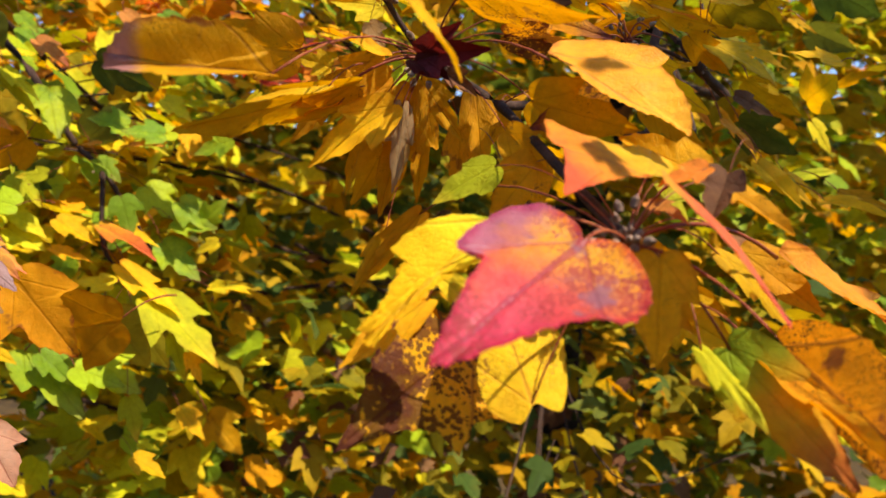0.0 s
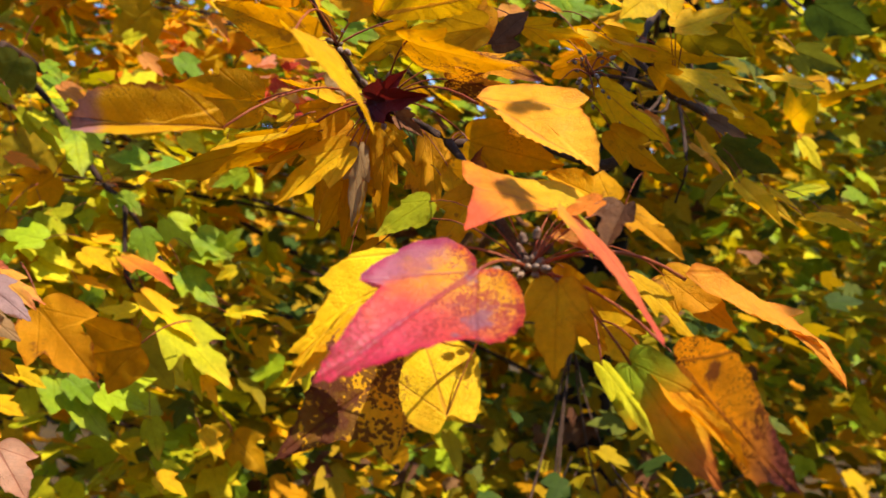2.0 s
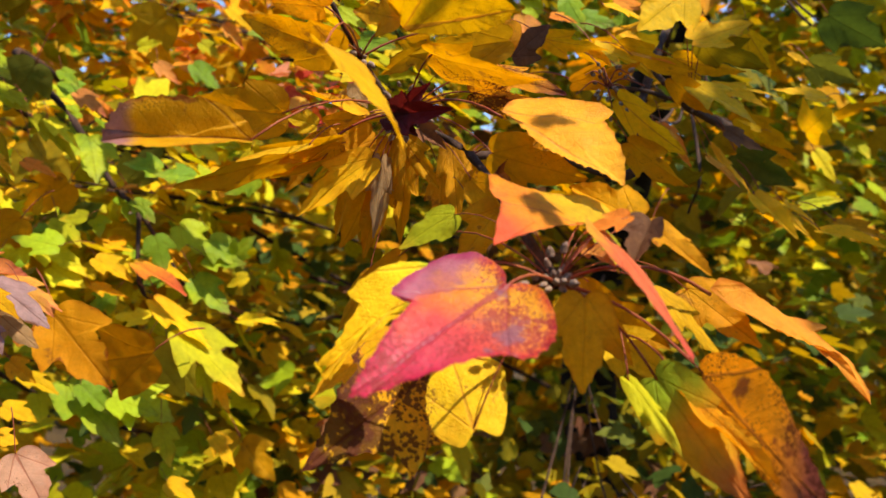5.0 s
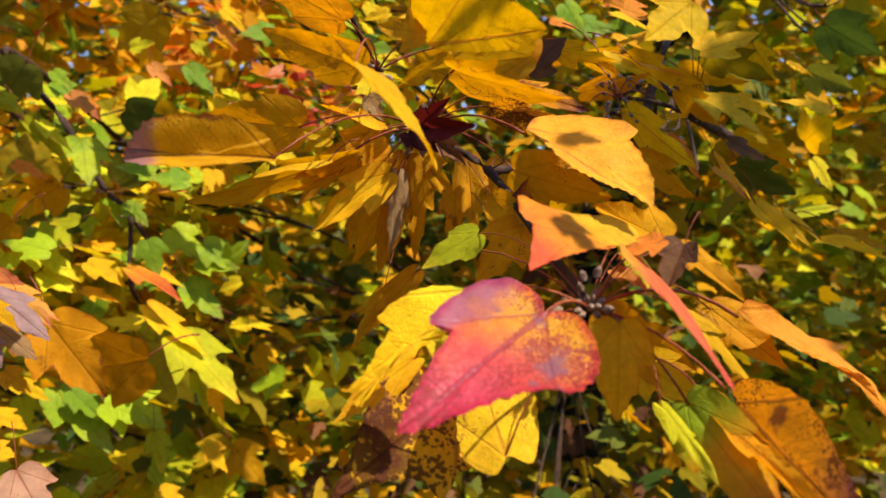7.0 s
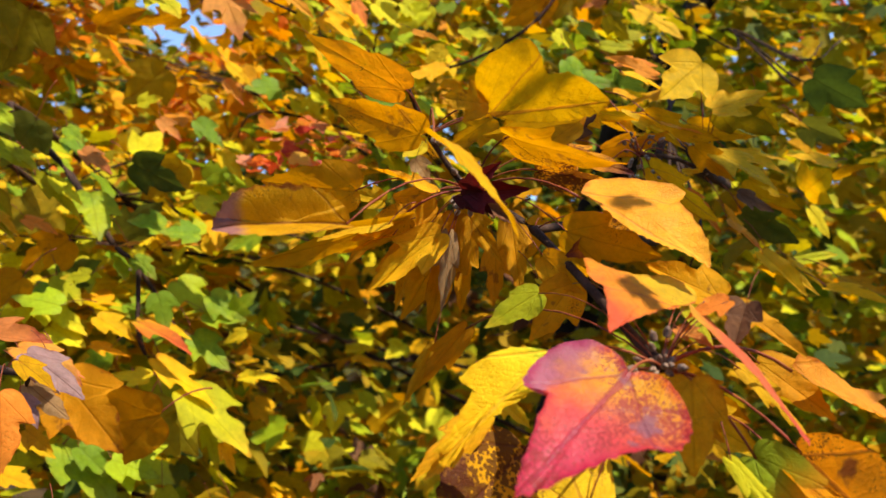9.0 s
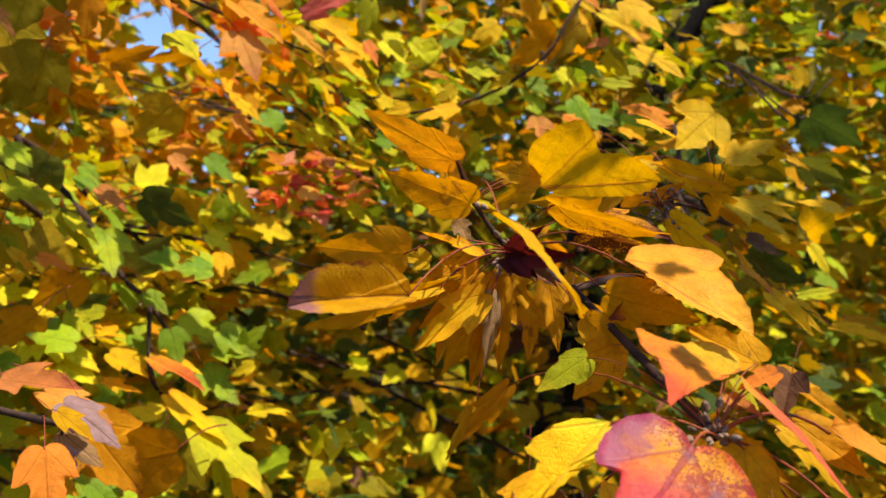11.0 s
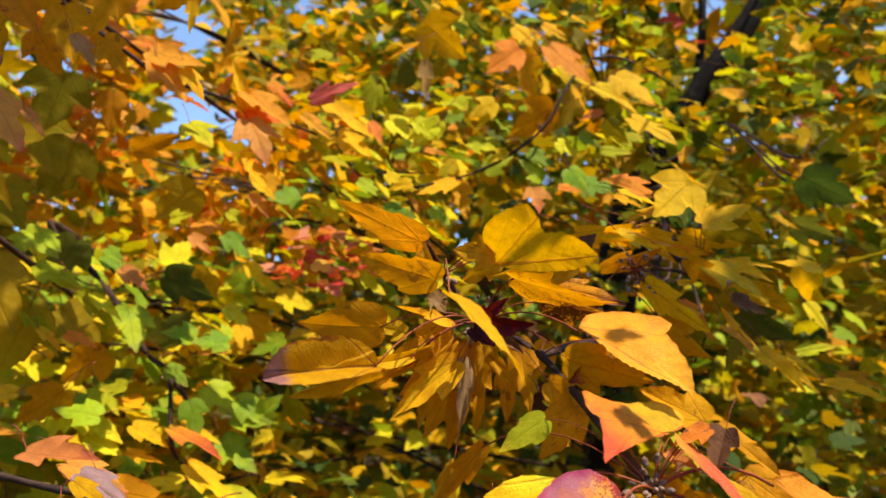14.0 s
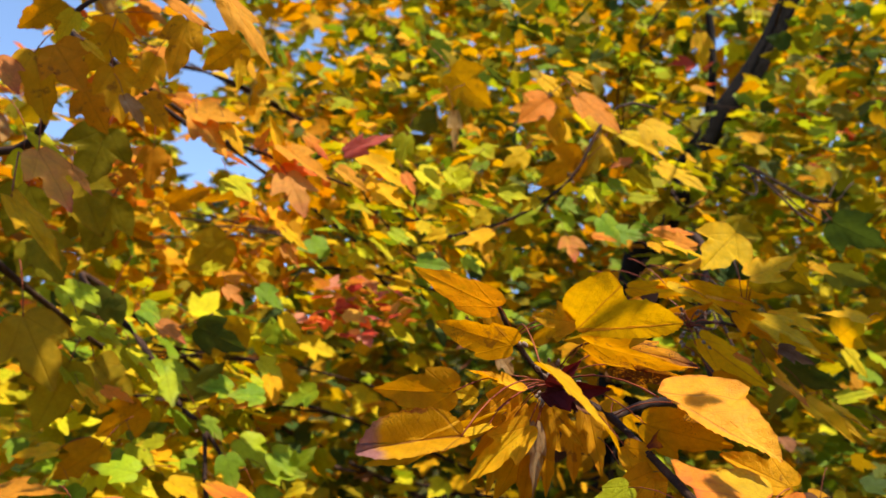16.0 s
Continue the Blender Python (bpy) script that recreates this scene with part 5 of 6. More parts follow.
leaf(branch_c, "peach", (-0.313, 0.937, 1.885), (-0.29, 0.946, 1.861), (0.671, -0.801, 0.325), width=0.8)
leaf(branch_c, "yellow", (-0.245, 0.953, 1.85), (-0.222, 0.964, 1.818), (0.622, -0.822, 0.353), width=0.8)
leaf(branch_c, "lime", (-0.276, 0.965, 1.796), (-0.246, 0.974, 1.772), (0.651, -0.805, 0.415), width=0.9)
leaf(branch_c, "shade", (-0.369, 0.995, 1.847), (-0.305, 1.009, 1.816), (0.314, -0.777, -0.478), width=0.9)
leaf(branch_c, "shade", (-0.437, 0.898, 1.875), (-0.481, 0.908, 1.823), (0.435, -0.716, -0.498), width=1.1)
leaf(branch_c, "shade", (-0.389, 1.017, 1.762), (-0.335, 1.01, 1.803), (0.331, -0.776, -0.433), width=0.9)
leaf(branch_c, "lime", (-0.358, 0.976, 1.918), (-0.328, 0.977, 1.924), (0.687, -0.788, 0.3), width=0.9)
leaf(branch_c, "green", (-0.282, 1.007, 1.83), (-0.244, 1.003, 1.857), (0.633, -0.819, 0.353), width=0.8)
leaf(branch_c, "green", (-0.412, 0.783, 1.855), (-0.39, 0.789, 1.833), (0.811, -0.685, 0.326), width=1)
leaf(branch_c, "lime", (-0.39, 0.793, 1.813), (-0.368, 0.799, 1.792), (0.802, -0.685, 0.383), width=0.7)
leaf(branch_c, "lime", (-0.385, 0.847, 1.798), (-0.352, 0.856, 1.766), (0.265, -0.593, 0.77), width=0.5)
leaf(branch_c, "yellow", (-0.415, 0.802, 1.756), (-0.39, 0.809, 1.73), (0.366, -0.679, 0.674), width=0.5)
leaf(branch_c, "peach", (-0.352, 0.844, 1.825), (-0.322, 0.852, 1.801), (0.758, -0.71, 0.379), width=0.8)
leaf(branch_c, "green", (-0.367, 0.839, 1.849), (-0.349, 0.844, 1.831), (0.766, -0.715, 0.333), width=1)
leaf(branch_c, "green", (-0.413, 0.822, 1.653), (-0.433, 0.825, 1.63), (0.821, -0.703, 0.495), width=1)
leaf(branch_c, "lime", (-0.411, 0.86, 1.672), (-0.441, 0.863, 1.642), (0.812, -0.694, 0.504), width=1)
leaf(branch_c, "olive", (-0.504, 0.989, 1.807), (-0.455, 1.006, 1.743), (0.502, -0.803, -0.296), width=1.2)
leaf(branch_c, "olive", (-0.329, 1.044, 1.859), (-0.383, 1.049, 1.814), (0.396, -0.849, -0.351), width=1)
leaf(branch_c, "yellow", (-0.414, 0.774, 1.688), (-0.461, 0.771, 1.685), (0.831, -0.688, 0.532), width=0.6)
leaf(branch_c, "yellow", (-0.455, 0.732, 1.716), (-0.431, 0.737, 1.705), (0.846, -0.63, 0.559), width=0.8)
leaf(branch_c, "orange", (-0.45, 0.729, 1.651), (-0.376, 0.737, 1.647), (0.35, -0.7, 0.798), width=0.5)
leaf(branch_c, "lime", (-0.413, 0.883, 1.672), (-0.362, 0.898, 1.636), (0.754, -0.769, 0.51), width=0.8)
leaf(branch_c, "yellow", (-0.375, 0.943, 1.656), (-0.316, 0.953, 1.638), (0.745, -0.631, 0.64), width=0.7)
leaf(branch_c, "yellow", (-0.319, 0.949, 1.655), (-0.271, 0.959, 1.631), (0.72, -0.64, 0.642), width=0.6)
leaf(branch_c, "green", (-0.371, 0.858, 1.665), (-0.422, 0.851, 1.674), (0.783, -0.716, 0.546), width=0.9)
leaf(branch_c, "lime", (-0.349, 0.871, 1.698), (-0.381, 0.87, 1.694), (0.768, -0.676, 0.572), width=0.9)
leaf(branch_c, "lemon", (-0.434, 0.833, 1.66), (-0.417, 0.84, 1.64), (0.795, -0.748, 0.514), width=0.7)
leaf(branch_c, "gold", (-0.407, 0.846, 1.694), (-0.464, 0.851, 1.66), (0.448, -0.726, -0.344), width=0.9)
leaf(branch_c, "yellow", (-0.405, 0.866, 1.7), (-0.395, 0.86, 1.724), (0.764, -0.777, 0.444), width=0.5)
leaf(branch_c, "olive", (-0.46, 0.764, 1.824), (-0.432, 0.788, 1.747), (0.516, -0.777, -0.3), width=1)
leaf(branch_c, "olive", (-0.425, 0.8, 1.78), (-0.467, 0.816, 1.71), (0.503, -0.791, -0.254), width=1.1)
leaf(branch_c, "gold", (-0.39, 0.898, 1.739), (-0.446, 0.902, 1.708), (0.413, -0.743, -0.387), width=1)
leaf(branch_c, "olive", (-0.344, 1.014, 1.974), (-0.401, 1.021, 1.931), (0.354, -0.834, -0.421), width=1.1)
leaf(branch_c, "green", (-0.24, 1.005, 1.665), (-0.21, 1, 1.691), (0.622, -0.819, 0.493), width=0.9)
leaf(branch_c, "green", (-0.267, 0.997, 1.686), (-0.227, 1.01, 1.651), (0.636, -0.815, 0.5), width=1)
leaf(branch_c, "lime", (-0.294, 0.943, 1.759), (-0.262, 0.953, 1.731), (0.668, -0.803, 0.442), width=0.9)
leaf(branch_c, "green", (-0.219, 1.031, 1.764), (-0.265, 1.033, 1.744), (0.627, -0.815, 0.44), width=0.8)
branch_d = thing("maple_branch", (-0.239, 0.834, 2.018), "maple branch of glowing orange leaves against the blue sky", "branch", "maple branches")
twig(branch_d, [(0.33, 2.5, 1.65), (-0.3, 2.1, 2.2), (-0.44, 0.829, 2.159), (-0.322, 0.817, 2.052), (-0.239, 0.834, 2.018), (-0.149, 0.91, 1.998)], .005, .0012)
leaf(branch_d, "yellow", (-0.213, 0.842, 1.997), (-0.226, 0.824, 2.06), (0.625, -0.77, 0.185), width=0.55)
leaf(branch_d, "orange", (-0.222, 0.839, 2.005), (-0.174, 0.848, 1.99), (0.621, -0.768, 0.236), width=0.8, node=(-0.239, 0.834, 2.018))
leaf(branch_d, "orange", (-0.214, 0.835, 2.024), (-0.157, 0.832, 1.976), (0.657, -0.672, 0.368), width=0.7, node=(-0.239, 0.834, 2.018))
leaf(branch_d, "blaze", (-0.191, 0.852, 2.044), (-0.165, 0.863, 2.013), (0.59, -0.782, 0.189), width=0.6)
leaf(branch_d, "pink", (-0.15, 0.88, 2.031), (-0.09, 0.88, 2.05), (0.541, -0.79, 0.183), width=0.5)
leaf(branch_d, "peach", (-0.204, 0.825, 1.986), (-0.181, 0.822, 1.931), (0.612, -0.792, 0.231), width=1, lobe=1.0, node=(-0.239, 0.834, 2.018))
leaf(branch_d, "orange", (-0.155, 0.866, 2.005), (-0.121, 0.877, 1.976), (0.164, -0.791, 0.513), width=0.6)
leaf(branch_d, "yellow", (-0.135, 0.902, 2.033), (-0.077, 0.9, 1.981), (0.132, -0.744, 0.585), width=0.55)
leaf(branch_d, "red", (-0.083, 0.912, 2.011), (-0.07, 0.921, 1.984), (0.505, -0.811, 0.22), width=0.8)
leaf(branch_d, "yellow", (-0.12, 0.914, 1.994), (-0.082, 0.915, 1.965), (0.525, -0.813, 0.234), width=1)
leaf(branch_d, "lime", (-0.26, 0.793, 1.973), (-0.232, 0.793, 1.943), (0.671, -0.759, 0.256), width=1.2, lobe=0.9)
leaf(branch_d, "orange", (-0.313, 0.764, 2.06), (-0.275, 0.771, 2.046), (0.701, -0.716, 0.187), width=0.7)
leaf(branch_d, "orange", (-0.292, 0.76, 2.041), (-0.23, 0.762, 2.019), (0.682, -0.729, 0.197), width=0.8)
leaf(branch_d, "orange", (-0.283, 0.754, 2.029), (-0.249, 0.76, 1.98), (0.689, -0.734, 0.214), width=0.8)
leaf(branch_d, "yellow", (-0.253, 0.759, 2.02), (-0.235, 0.77, 1.986), (0.662, -0.757, 0.186), width=0.75)
leaf(branch_d, "blaze", (-0.27, 0.774, 1.997), (-0.232, 0.783, 1.979), (0.189, -0.605, 0.718), width=0.4)
leaf(branch_d, "orange", (-0.244, 0.832, 2.023), (-0.225, 0.827, 2.046), (0.637, -0.764, 0.182), width=0.5)
leaf(branch_d, "orange", (-0.133, 0.897, 2.014), (-0.099, 0.904, 2), (0.146, -0.792, 0.509), width=0.6)
leaf(branch_d, "lime", (-0.088, 0.983, 2.093), (-0.105, 0.993, 2.049), (0.511, -0.798, 0.191), width=0.8)
leaf(branch_d, "gold", (-0.287, 0.935, 2.012), (-0.354, 0.933, 1.999), (0.273, -0.63, -0.765), width=0.5)
leaf(branch_d, "yellow", (-0.257, 1.001, 1.973), (-0.229, 1.011, 1.947), (0.625, -0.788, 0.299), width=0.6)
leaf(branch_d, "peach", (-0.262, 1.006, 1.955), (-0.241, 1.016, 1.925), (0.62, -0.808, 0.287), width=0.7)
leaf(branch_d, "lime", (-0.294, 1.009, 1.934), (-0.272, 1.016, 1.915), (0.641, -0.805, 0.299), width=1)
branch_e = thing("maple_branch", (0.126, 0.994, 2.021), "high maple branch with yellow, green and peach leaves", "branch", "maple branches")
twig(branch_e, [(0.6, 2.11, 2.52), (0.241, 1.143, 2.193), (0.126, 0.994, 2.021), (0.046, 0.997, 1.972), (-0.036, 0.965, 1.942)], .0025, .0015)
leaf(branch_e, "yellow", (0.224, 0.979, 2.085), (0.269, 0.971, 2.038), (0.284, -0.754, 0.185), width=0.9, node=(0.126, 0.994, 2.021))
leaf(branch_e, "lemon", (0.199, 1.007, 2.086), (0.253, 1, 2.04), (0.321, -0.742, 0.221), width=0.6)
leaf(branch_e, "yellow", (0.246, 1.02, 2.042), (0.3, 1.003, 1.994), (0.382, -0.645, 0.391), width=0.85, lobe=0.85)
leaf(branch_e, "orange", (0.139, 0.946, 2.113), (0.185, 0.931, 2.051), (0.345, -0.749, 0.159), width=0.75)
leaf(branch_e, "yellow", (0.147, 0.949, 2.099), (0.19, 0.955, 2.089), (0.359, -0.729, 0.187), width=0.7)
leaf(branch_e, "orange", (0.101, 0.943, 2.113), (0.059, 0.927, 2.074), (0.408, -0.746, 0.15), width=0.9)
leaf(branch_e, "tan", (0.1, 0.947, 2.093), (0.062, 0.946, 2.08), (0.026, -0.611, 0.625), width=0.5)
leaf(branch_e, "yellow", (0.069, 0.934, 2.039), (0.036, 0.926, 2.016), (0.43, -0.765, 0.19), width=0.9, lobe=0.9)
leaf(branch_e, "lemon", (0.065, 0.935, 2.032), (0.045, 0.938, 2.007), (0.428, -0.768, 0.198), width=0.7)
leaf(branch_e, "yellow", (0.076, 0.96, 2.068), (0.103, 0.963, 2.064), (0.489, -0.637, 0.353), width=0.7)
leaf(branch_e, "lemon", (0.081, 0.966, 1.985), (0.056, 0.967, 1.97), (0.502, -0.657, 0.4), width=0.8)
leaf(branch_e, "lime", (0.033, 0.96, 1.996), (0.07, 0.965, 1.985), (0.446, -0.76, 0.253), width=0.9)
leaf(branch_e, "green", (0.051, 1.016, 1.977), (0.09, 1.016, 1.997), (0.43, -0.767, 0.268), width=0.9)
leaf(branch_e, "green", (0.126, 1.025, 1.964), (0.095, 1.017, 1.991), (0.385, -0.788, 0.247), width=1)
leaf(branch_e, "green", (0.155, 0.948, 1.952), (0.177, 0.957, 1.915), (0.34, -0.791, 0.262), width=1.1)
leaf(branch_e, "green", (0.172, 0.982, 1.942), (0.215, 0.987, 1.932), (0.339, -0.772, 0.295), width=0.9)
leaf(branch_e, "green", (0.109, 1.017, 2), (0.148, 1.024, 1.977), (0.372, -0.785, 0.24), width=0.8)
leaf(branch_e, "lime", (-0.034, 0.949, 2.025), (-0.006, 0.957, 1.997), (0.486, -0.768, 0.21), width=1)
leaf(branch_e, "lime", (-0.005, 0.953, 2.018), (-0.043, 0.953, 2.002), (0.502, -0.75, 0.24), width=0.8)
leaf(branch_e, "green", (-0.069, 0.919, 1.9), (-0.029, 0.924, 1.892), (0.516, -0.79, 0.285), width=1)
leaf(branch_e, "green", (-0.017, 0.972, 1.916), (0.006, 0.978, 1.892), (0.476, -0.797, 0.289), width=0.9)
leaf(branch_e, "peach", (0.11, 0.9, 1.915), (0.115, 0.897, 1.883), (0.382, -0.797, 0.274), width=1.3, lobe=0.95)
leaf(branch_e, "orange", (0.139, 0.903, 1.916), (0.167, 0.907, 1.908), (0.446, -0.665, 0.426), width=0.7)
leaf(branch_e, "yellow", (0.022, 0.873, 1.917), (-0.021, 0.853, 1.896), (0.087, -0.751, 0.549), width=0.6)
leaf(branch_e, "orange", (-0.013, 0.881, 1.961), (0.015, 0.885, 1.952), (0.55, -0.652, 0.395), width=0.6)
leaf(branch_e, "lemon", (0.019, 0.916, 1.956), (-0.004, 0.917, 1.94), (0.469, -0.783, 0.243), width=0.9)
leaf(branch_e, "yellow", (-0.034, 0.916, 1.933), (-0.064, 0.915, 1.925), (0.528, -0.763, 0.286), width=0.8)
leaf(branch_e, "gold", (0.143, 1.008, 2.059), (0.081, 1.01, 2.02), (-0.02, -0.8, -0.701), width=1)
leaf(branch_e, "gold", (0.107, 1.037, 2.155), (0.122, 1.052, 2.084), (-0.019, -0.852, -0.602), width=0.8)
leaf(branch_e, "olive", (0.184, 1.055, 2.094), (0.149, 1.062, 2.046), (-0.066, -0.796, -0.708), width=0.9)
leaf(branch_e, "yellow", (0.166, 0.958, 2.065), (0.182, 0.966, 2.028), (0.714, -0.521, -0.268), width=0.4)
leaf(branch_e, "peach", (0.205, 0.986, 2.039), (0.174, 0.986, 2.029), (0.429, -0.645, 0.375), width=0.6)
leaf(branch_e, "lime", (0.148, 1.017, 2.014), (0.176, 1.024, 1.989), (0.365, -0.762, 0.261), width=0.9)
leaf(branch_e, "green", (0.177, 1.018, 2.021), (0.206, 1.024, 2.003), (0.345, -0.759, 0.255), width=0.9)
leaf(branch_e, "lime", (0.211, 1.073, 2.017), (0.257, 1.077, 2.013), (0.408, -0.654, 0.403), width=0.7)
leaf(branch_e, "olive", (0.225, 1.114, 2.075), (0.257, 1.123, 2.043), (-0.125, -0.875, -0.532), width=0.9)
leaf(branch_e, "yellow", (0.207, 0.94, 1.911), (0.24, 0.945, 1.898), (0.402, -0.665, 0.439), width=0.6)
leaf(branch_e, "yellow", (0.097, 0.998, 2.172), (0.13, 1.01, 2.141), (0.363, -0.782, 0.144), width=0.8)
leaf(branch_e, "yellow", (0.136, 1.001, 2.174), (0.169, 1.01, 2.153), (0.355, -0.762, 0.171), width=0.7)
leaf(branch_e, "orange", (0.091, 1.008, 2.133), (0.049, 1.006, 2.13), (0.41, -0.774, 0.188), width=0.9)
leaf(branch_e, "yellow", (0.156, 1.016, 2.125), (0.2, 1.029, 2.094), (0.318, -0.793, 0.177), width=0.9)
leaf(branch_e, "tan", (0.09, 1.012, 2.12), (0.051, 1.011, 2.11), (0.033, -0.683, 0.628), width=0.5)
leaf(branch_e, "gold", (-0.032, 1.074, 2.231), (0.027, 1.095, 2.177), (0.028, -0.833, -0.611), width=1.2)
leaf(branch_e, "tan", (-0.025, 0.999, 2.131), (-0.028, 1.013, 2.078), (0.4, -0.824, -0.391), width=0.5)
leaf(branch_e, "yellow", (-0.032, 0.992, 2.153), (-0.075, 0.994, 2.132), (0.09, -0.675, 0.616), width=0.4)
leaf(branch_e, "yellow", (-0.147, 1.057, 2.257), (-0.122, 1.063, 2.242), (0.523, -0.759, 0.114), width=0.9)
leaf(branch_e, "lime", (-0.077, 1.015, 2.056), (-0.041, 1.027, 2.025), (0.483, -0.812, 0.217), width=1)
leaf(branch_e, "lime", (-0.008, 1.022, 2.054), (-0.049, 1.028, 2.018), (0.477, -0.798, 0.248), width=0.8)
leaf(branch_e, "lemon", (-0.011, 1.036, 2.002), (0.003, 1.042, 1.983), (0.46, -0.809, 0.277), width=1)
leaf(branch_e, "green", (-0.113, 0.986, 1.96), (-0.077, 0.996, 1.938), (0.527, -0.809, 0.297), width=0.7)
leaf(branch_e, "lemon", (-0.076, 0.987, 1.97), (-0.051, 0.995, 1.948), (0.505, -0.809, 0.29), width=0.8)
leaf(branch_e, "yellow", (0.42, 1.371, 2.432), (0.422, 1.389, 2.371), (0.23, -0.753, 0.131), width=0.9)
leaf(branch_e, "yellow", (0.617, 1.416, 2.336), (0.659, 1.425, 2.315), (0.138, -0.745, 0.18), width=1.2)
branch_f = thing("maple_branch", (-0.24, 0.569, 1.609), "low maple branch with peach, mauve and orange leaves", "branch", "maple branches")
twig(branch_f, [(0.28, 2.68, 1), (-0.7, 1.8, 1.3), (-0.502, 0.782, 1.606), (-0.24, 0.569, 1.609), (-0.237, 0.591, 1.597)], .006, .001)
leaf(branch_f, "peach", (-0.313, 0.641, 1.632), (-0.243, 0.627, 1.626), (0.324, -0.594, 0.814), width=0.65)
leaf(branch_f, "honey", (-0.219, 0.549, 1.616), (-0.196, 0.554, 1.597), (0.799, -0.629, 0.606), width=0.7, node=(-0.24, 0.569, 1.609))
leaf(branch_f, "mauve", (-0.226, 0.568, 1.62), (-0.189, 0.575, 1.59), (0.335, -0.66, 0.788), width=0.7, node=(-0.24, 0.569, 1.609))
leaf(branch_f, "orange", (-0.2, 0.502, 1.599), (-0.193, 0.499, 1.555), (0.807, -0.68, 0.586), width=1, node=(-0.24, 0.569, 1.609), points=80)
leaf(branch_f, "mauve", (-0.218, 0.552, 1.594), (-0.207, 0.556, 1.574), (0.795, -0.674, 0.589), width=0.8)
leaf(branch_f, "peach", (-0.235, 0.608, 1.619), (-0.211, 0.613, 1.597), (0.33, -0.663, 0.783), width=0.6)
leaf(branch_f, "pinkish", (-0.18, 0.534, 1.517), (-0.162, 0.538, 1.485), (0.799, -0.615, 0.668), width=1.1, points=80)
leaf(branch_f, "peach", (-0.293, 0.664, 1.624), (-0.231, 0.653, 1.601), (0.318, -0.532, 0.812), width=0.6)
leaf(branch_f, "brown", (-0.269, 0.648, 1.602), (-0.249, 0.652, 1.588), (0.815, -0.621, 0.534), width=0.8)
leaf(branch_f, "gold", (-0.311, 0.765, 1.596), (-0.257, 0.776, 1.529), (0.505, -0.804, -0.204), width=1)
leaf(branch_f, "orange", (-0.266, 0.65, 1.576), (-0.252, 0.651, 1.587), (0.817, -0.602, 0.569), width=0.8)
leaf(branch_f, "yellow", (-0.252, 0.611, 1.513), (-0.233, 0.613, 1.507), (0.809, -0.597, 0.67), width=1.2)
leaf(branch_f, "gold", (-0.288, 0.675, 1.56), (-0.266, 0.678, 1.543), (0.546, -0.803, -0.074), width=0.9)
leaf(branch_f, "tan", (-0.235, 0.586, 1.6), (-0.208, 0.593, 1.576), (0.492, -0.815, -0.102), width=0.8)
branch_g = thing("maple_branch", (-0.349, 0.614, 2.063), "overhanging maple branch of gold leaves in shade", "branch", "maple branches")
twig(branch_g, [(0.3, 2.55, 1.5), (-0.5, 1.9, 1.7), (-0.575, 0.818, 1.93), (-0.409, 0.674, 1.976), (-0.393, 0.666, 2.012), (-0.349, 0.614, 2.063), (-0.306, 0.61, 2.092)], .006, .002)
leaf(branch_g, "gold", (-0.185, 0.617, 2.031), (-0.221, 0.619, 2.008), (0.315, -0.756, -0.639), width=1.2, node=(-0.349, 0.614, 2.063))
leaf(branch_g, "yellow", (-0.187, 0.621, 2.015), (-0.192, 0.628, 1.986), (0.652, -0.735, 0.134), width=0.5)
leaf(branch_g, "gold", (-0.232, 0.607, 2.05), (-0.251, 0.619, 2), (0.36, -0.737, -0.638), width=0.8)
leaf(branch_g, "orange", (-0.181, 0.562, 2.041), (-0.145, 0.582, 1.982), (0.232, -0.722, 0.414), width=0.5)
leaf(branch_g, "orange", (-0.232, 0.557, 2.042), (-0.192, 0.569, 2.013), (0.732, -0.552, 0.352), width=0.5)
leaf(branch_g, "gold", (-0.342, 0.591, 2.071), (-0.383, 0.594, 2.048), (0.481, -0.66, -0.649), width=1, node=(-0.349, 0.614, 2.063))
leaf(branch_g, "lemon", (-0.331, 0.595, 2.061), (-0.349, 0.601, 2.034), (0.777, -0.66, 0.115), width=0.7, node=(-0.349, 0.614, 2.063))
leaf(branch_g, "lime", (-0.349, 0.612, 2.068), (-0.325, 0.619, 2.051), (0.773, -0.652, 0.143), width=0.8)
leaf(branch_g, "gold", (-0.35, 0.601, 2.033), (-0.325, 0.615, 1.991), (0.465, -0.699, -0.603), width=1.2, node=(-0.349, 0.614, 2.063))
leaf(branch_g, "gold", (-0.313, 0.628, 2.06), (-0.341, 0.636, 2.023), (0.437, -0.704, -0.624), width=1.1)
leaf(branch_g, "gold", (-0.381, 0.618, 2.039), (-0.373, 0.637, 1.973), (0.494, -0.694, -0.58), width=0.9, node=(-0.349, 0.614, 2.063))
leaf(branch_g, "gold", (-0.31, 0.629, 2.022), (-0.304, 0.643, 1.971), (0.426, -0.733, -0.584), width=1)
leaf(branch_g, "gold", (-0.288, 0.664, 2.051), (-0.309, 0.672, 2.015), (0.396, -0.736, -0.608), width=0.9)
leaf(branch_g, "gold", (-0.347, 0.649, 2.012), (-0.328, 0.662, 1.971), (0.449, -0.731, -0.564), width=1.1)
leaf(branch_g, "tan", (-0.292, 0.619, 1.987), (-0.275, 0.63, 1.955), (0.74, -0.716, 0.174), width=0.6)
leaf(branch_g, "yellow", (-0.325, 0.603, 2.035), (-0.306, 0.61, 2.016), (0.767, -0.666, 0.16), width=0.6)
leaf(branch_g, "yellow", (-0.304, 0.615, 2.072), (-0.285, 0.624, 2.046), (0.311, -0.69, 0.42), width=0.4)
leaf(branch_g, "peach", (-0.402, 0.599, 2.023), (-0.385, 0.61, 1.991), (0.822, -0.657, 0.16), width=1)
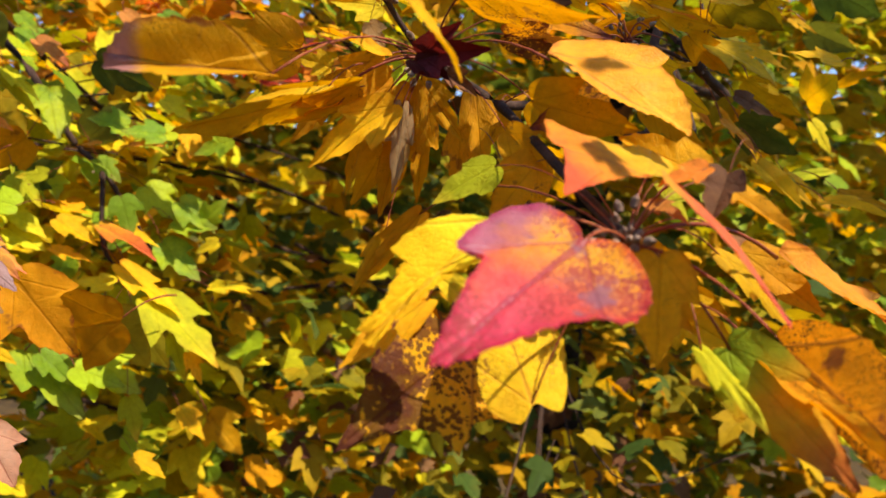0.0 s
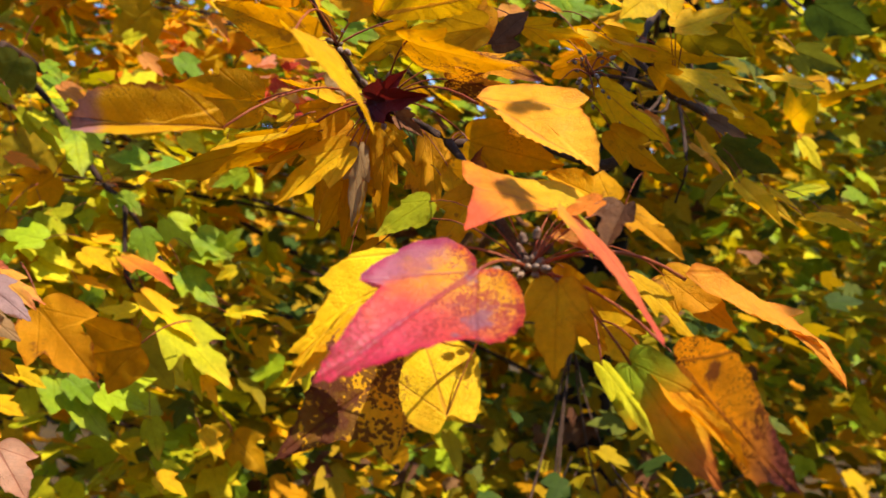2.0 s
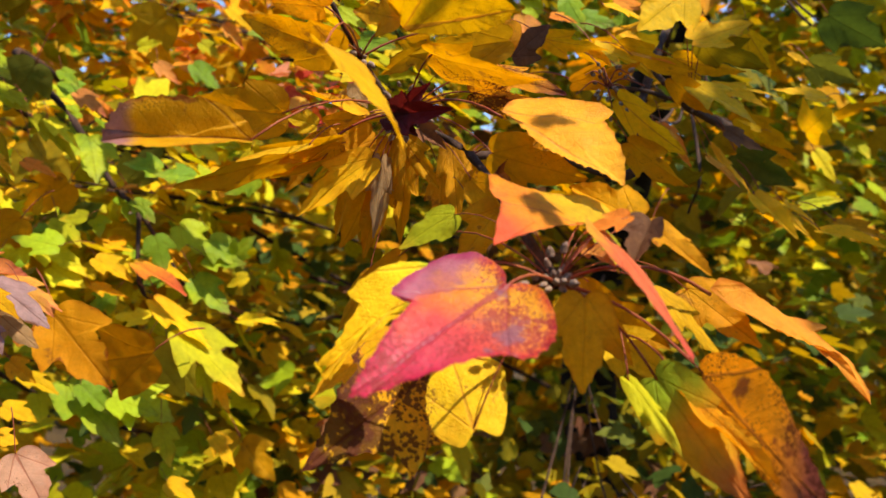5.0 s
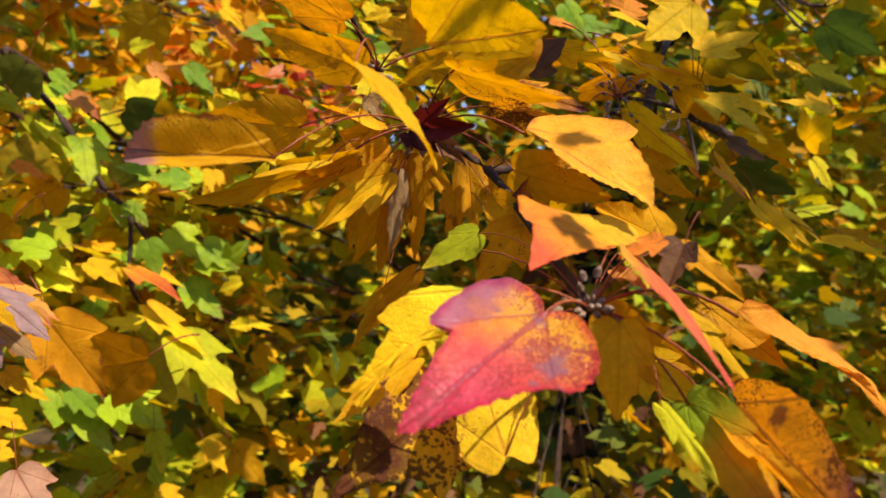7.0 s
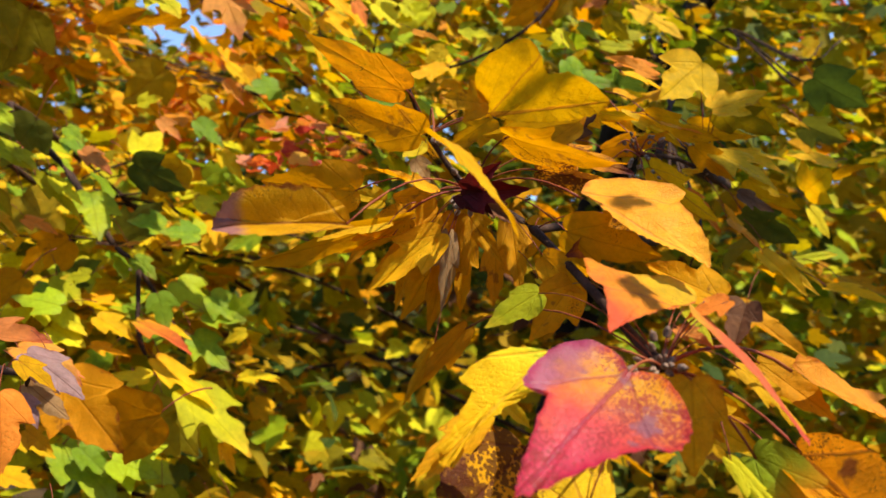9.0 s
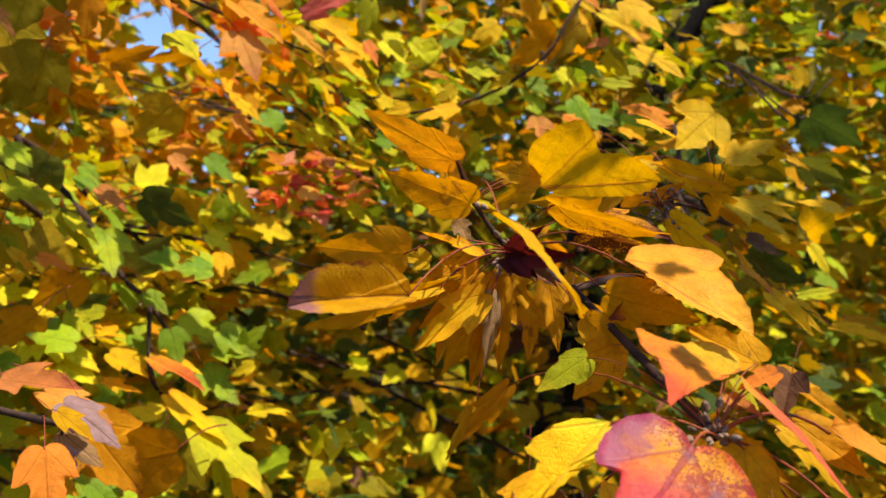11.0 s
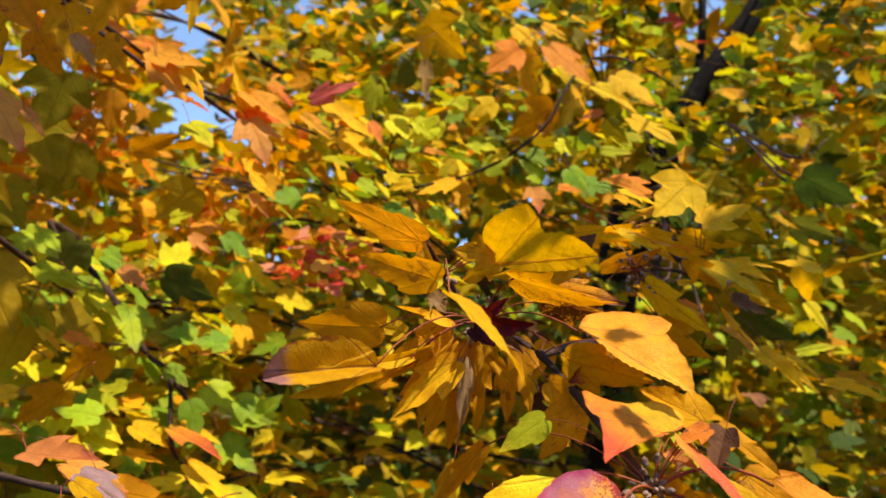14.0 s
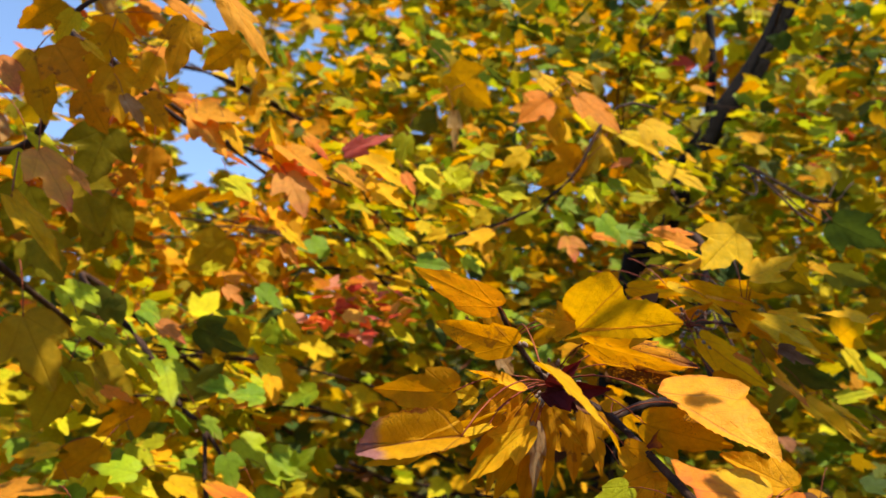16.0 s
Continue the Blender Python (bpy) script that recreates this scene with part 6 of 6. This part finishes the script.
leaf(branch_g, "peach", (-0.382, 0.642, 1.95), (-0.344, 0.642, 1.886), (0.803, -0.708, 0.237), width=0.75, lobe=0.8, points=80)
leaf(branch_g, "peach", (-0.352, 0.649, 1.935), (-0.335, 0.658, 1.91), (0.789, -0.704, 0.261), width=0.6)
leaf(branch_g, "lime", (-0.411, 0.661, 1.986), (-0.364, 0.678, 1.939), (0.815, -0.554, 0.438), width=0.4)
leaf(branch_g, "lime", (-0.413, 0.667, 1.963), (-0.422, 0.676, 1.929), (0.824, -0.691, 0.23), width=1)
leaf(branch_g, "yellow", (-0.397, 0.633, 1.904), (-0.337, 0.627, 1.83), (0.312, -0.629, 0.701), width=0.35)
leaf(branch_g, "olive", (-0.383, 0.757, 2.024), (-0.411, 0.771, 1.964), (0.455, -0.75, -0.517), width=1.3)
leaf(branch_g, "olive", (-0.427, 0.774, 1.986), (-0.399, 0.797, 1.913), (0.467, -0.763, -0.467), width=1)
leaf(branch_g, "olive", (-0.474, 0.789, 1.916), (-0.445, 0.806, 1.865), (0.505, -0.761, -0.401), width=1.2)
leaf(branch_g, "olive", (-0.406, 0.822, 1.969), (-0.441, 0.836, 1.908), (0.459, -0.776, -0.444), width=1.2)
leaf(branch_g, "gold", (-0.334, 0.767, 2.002), (-0.341, 0.778, 1.961), (0.403, -0.78, -0.513), width=1)
leaf(branch_g, "yellow", (-0.314, 0.775, 1.98), (-0.327, 0.78, 1.958), (0.727, -0.733, 0.252), width=0.6)
leaf(branch_g, "orange", (-0.371, 0.799, 1.989), (-0.392, 0.802, 1.973), (0.752, -0.734, 0.228), width=0.9)
leaf(branch_g, "gold", (-0.325, 0.726, 2.043), (-0.304, 0.738, 2.005), (0.389, -0.759, -0.571), width=1)
leaf(branch_g, "olive", (-0.477, 0.774, 1.97), (-0.505, 0.786, 1.917), (0.528, -0.729, -0.451), width=1.2)
leaf(branch_g, "gold", (-0.385, 0.921, 1.994), (-0.327, 0.921, 2.013), (0.338, -0.724, -0.635), width=0.7)
bud_cluster(branch_a, (0.138, 0.378, 1.619), 22, 0.012, 71)
bud_cluster(branch_a, (0.063, 0.477, 1.706), 24, 0.016, 74)
bud_cluster(branch_a, (0.042, 0.466, 1.733), 5, 0.008, 56)
bud_cluster(branch_b, (0.251, 0.74, 1.775), 6, 0.009, 98)
bud_cluster(branch_b, (0.175, 0.622, 1.76), 26, 0.022, 102)
for k in range(7):
    a = k * 2.4
    twig(branch_b, [(0.175, 0.622, 1.76), (0.175 + 0.01 * math.cos(a), 0.618, 1.764 + 0.008 * math.sin(a)), (0.176 + 0.022 * math.cos(a), 0.61 + 0.003 * k, 1.757 + 0.013 * math.sin(a))], 0.0006, 0.0004, name="petiole", mat="stem", sides=5)
twig(branch_b, [(0.251, 0.74, 1.775), (0.21, 0.68, 1.772), (0.175, 0.622, 1.76)], 0.0018, 0.0012)
bud_cluster(branch_c, (-0.338, 0.957, 1.715), 6, 0.009, 99)
bud_cluster(branch_e, (0.126, 0.994, 2.021), 6, 0.009, 101)
bud_cluster(branch_d, (-0.239, 0.834, 2.018), 6, 0.009, 100)

# ---- unseen leaves and twig added above the near branch to shade it ----
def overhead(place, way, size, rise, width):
    """An unseen leaf, added so that its shade falls on the place below it."""
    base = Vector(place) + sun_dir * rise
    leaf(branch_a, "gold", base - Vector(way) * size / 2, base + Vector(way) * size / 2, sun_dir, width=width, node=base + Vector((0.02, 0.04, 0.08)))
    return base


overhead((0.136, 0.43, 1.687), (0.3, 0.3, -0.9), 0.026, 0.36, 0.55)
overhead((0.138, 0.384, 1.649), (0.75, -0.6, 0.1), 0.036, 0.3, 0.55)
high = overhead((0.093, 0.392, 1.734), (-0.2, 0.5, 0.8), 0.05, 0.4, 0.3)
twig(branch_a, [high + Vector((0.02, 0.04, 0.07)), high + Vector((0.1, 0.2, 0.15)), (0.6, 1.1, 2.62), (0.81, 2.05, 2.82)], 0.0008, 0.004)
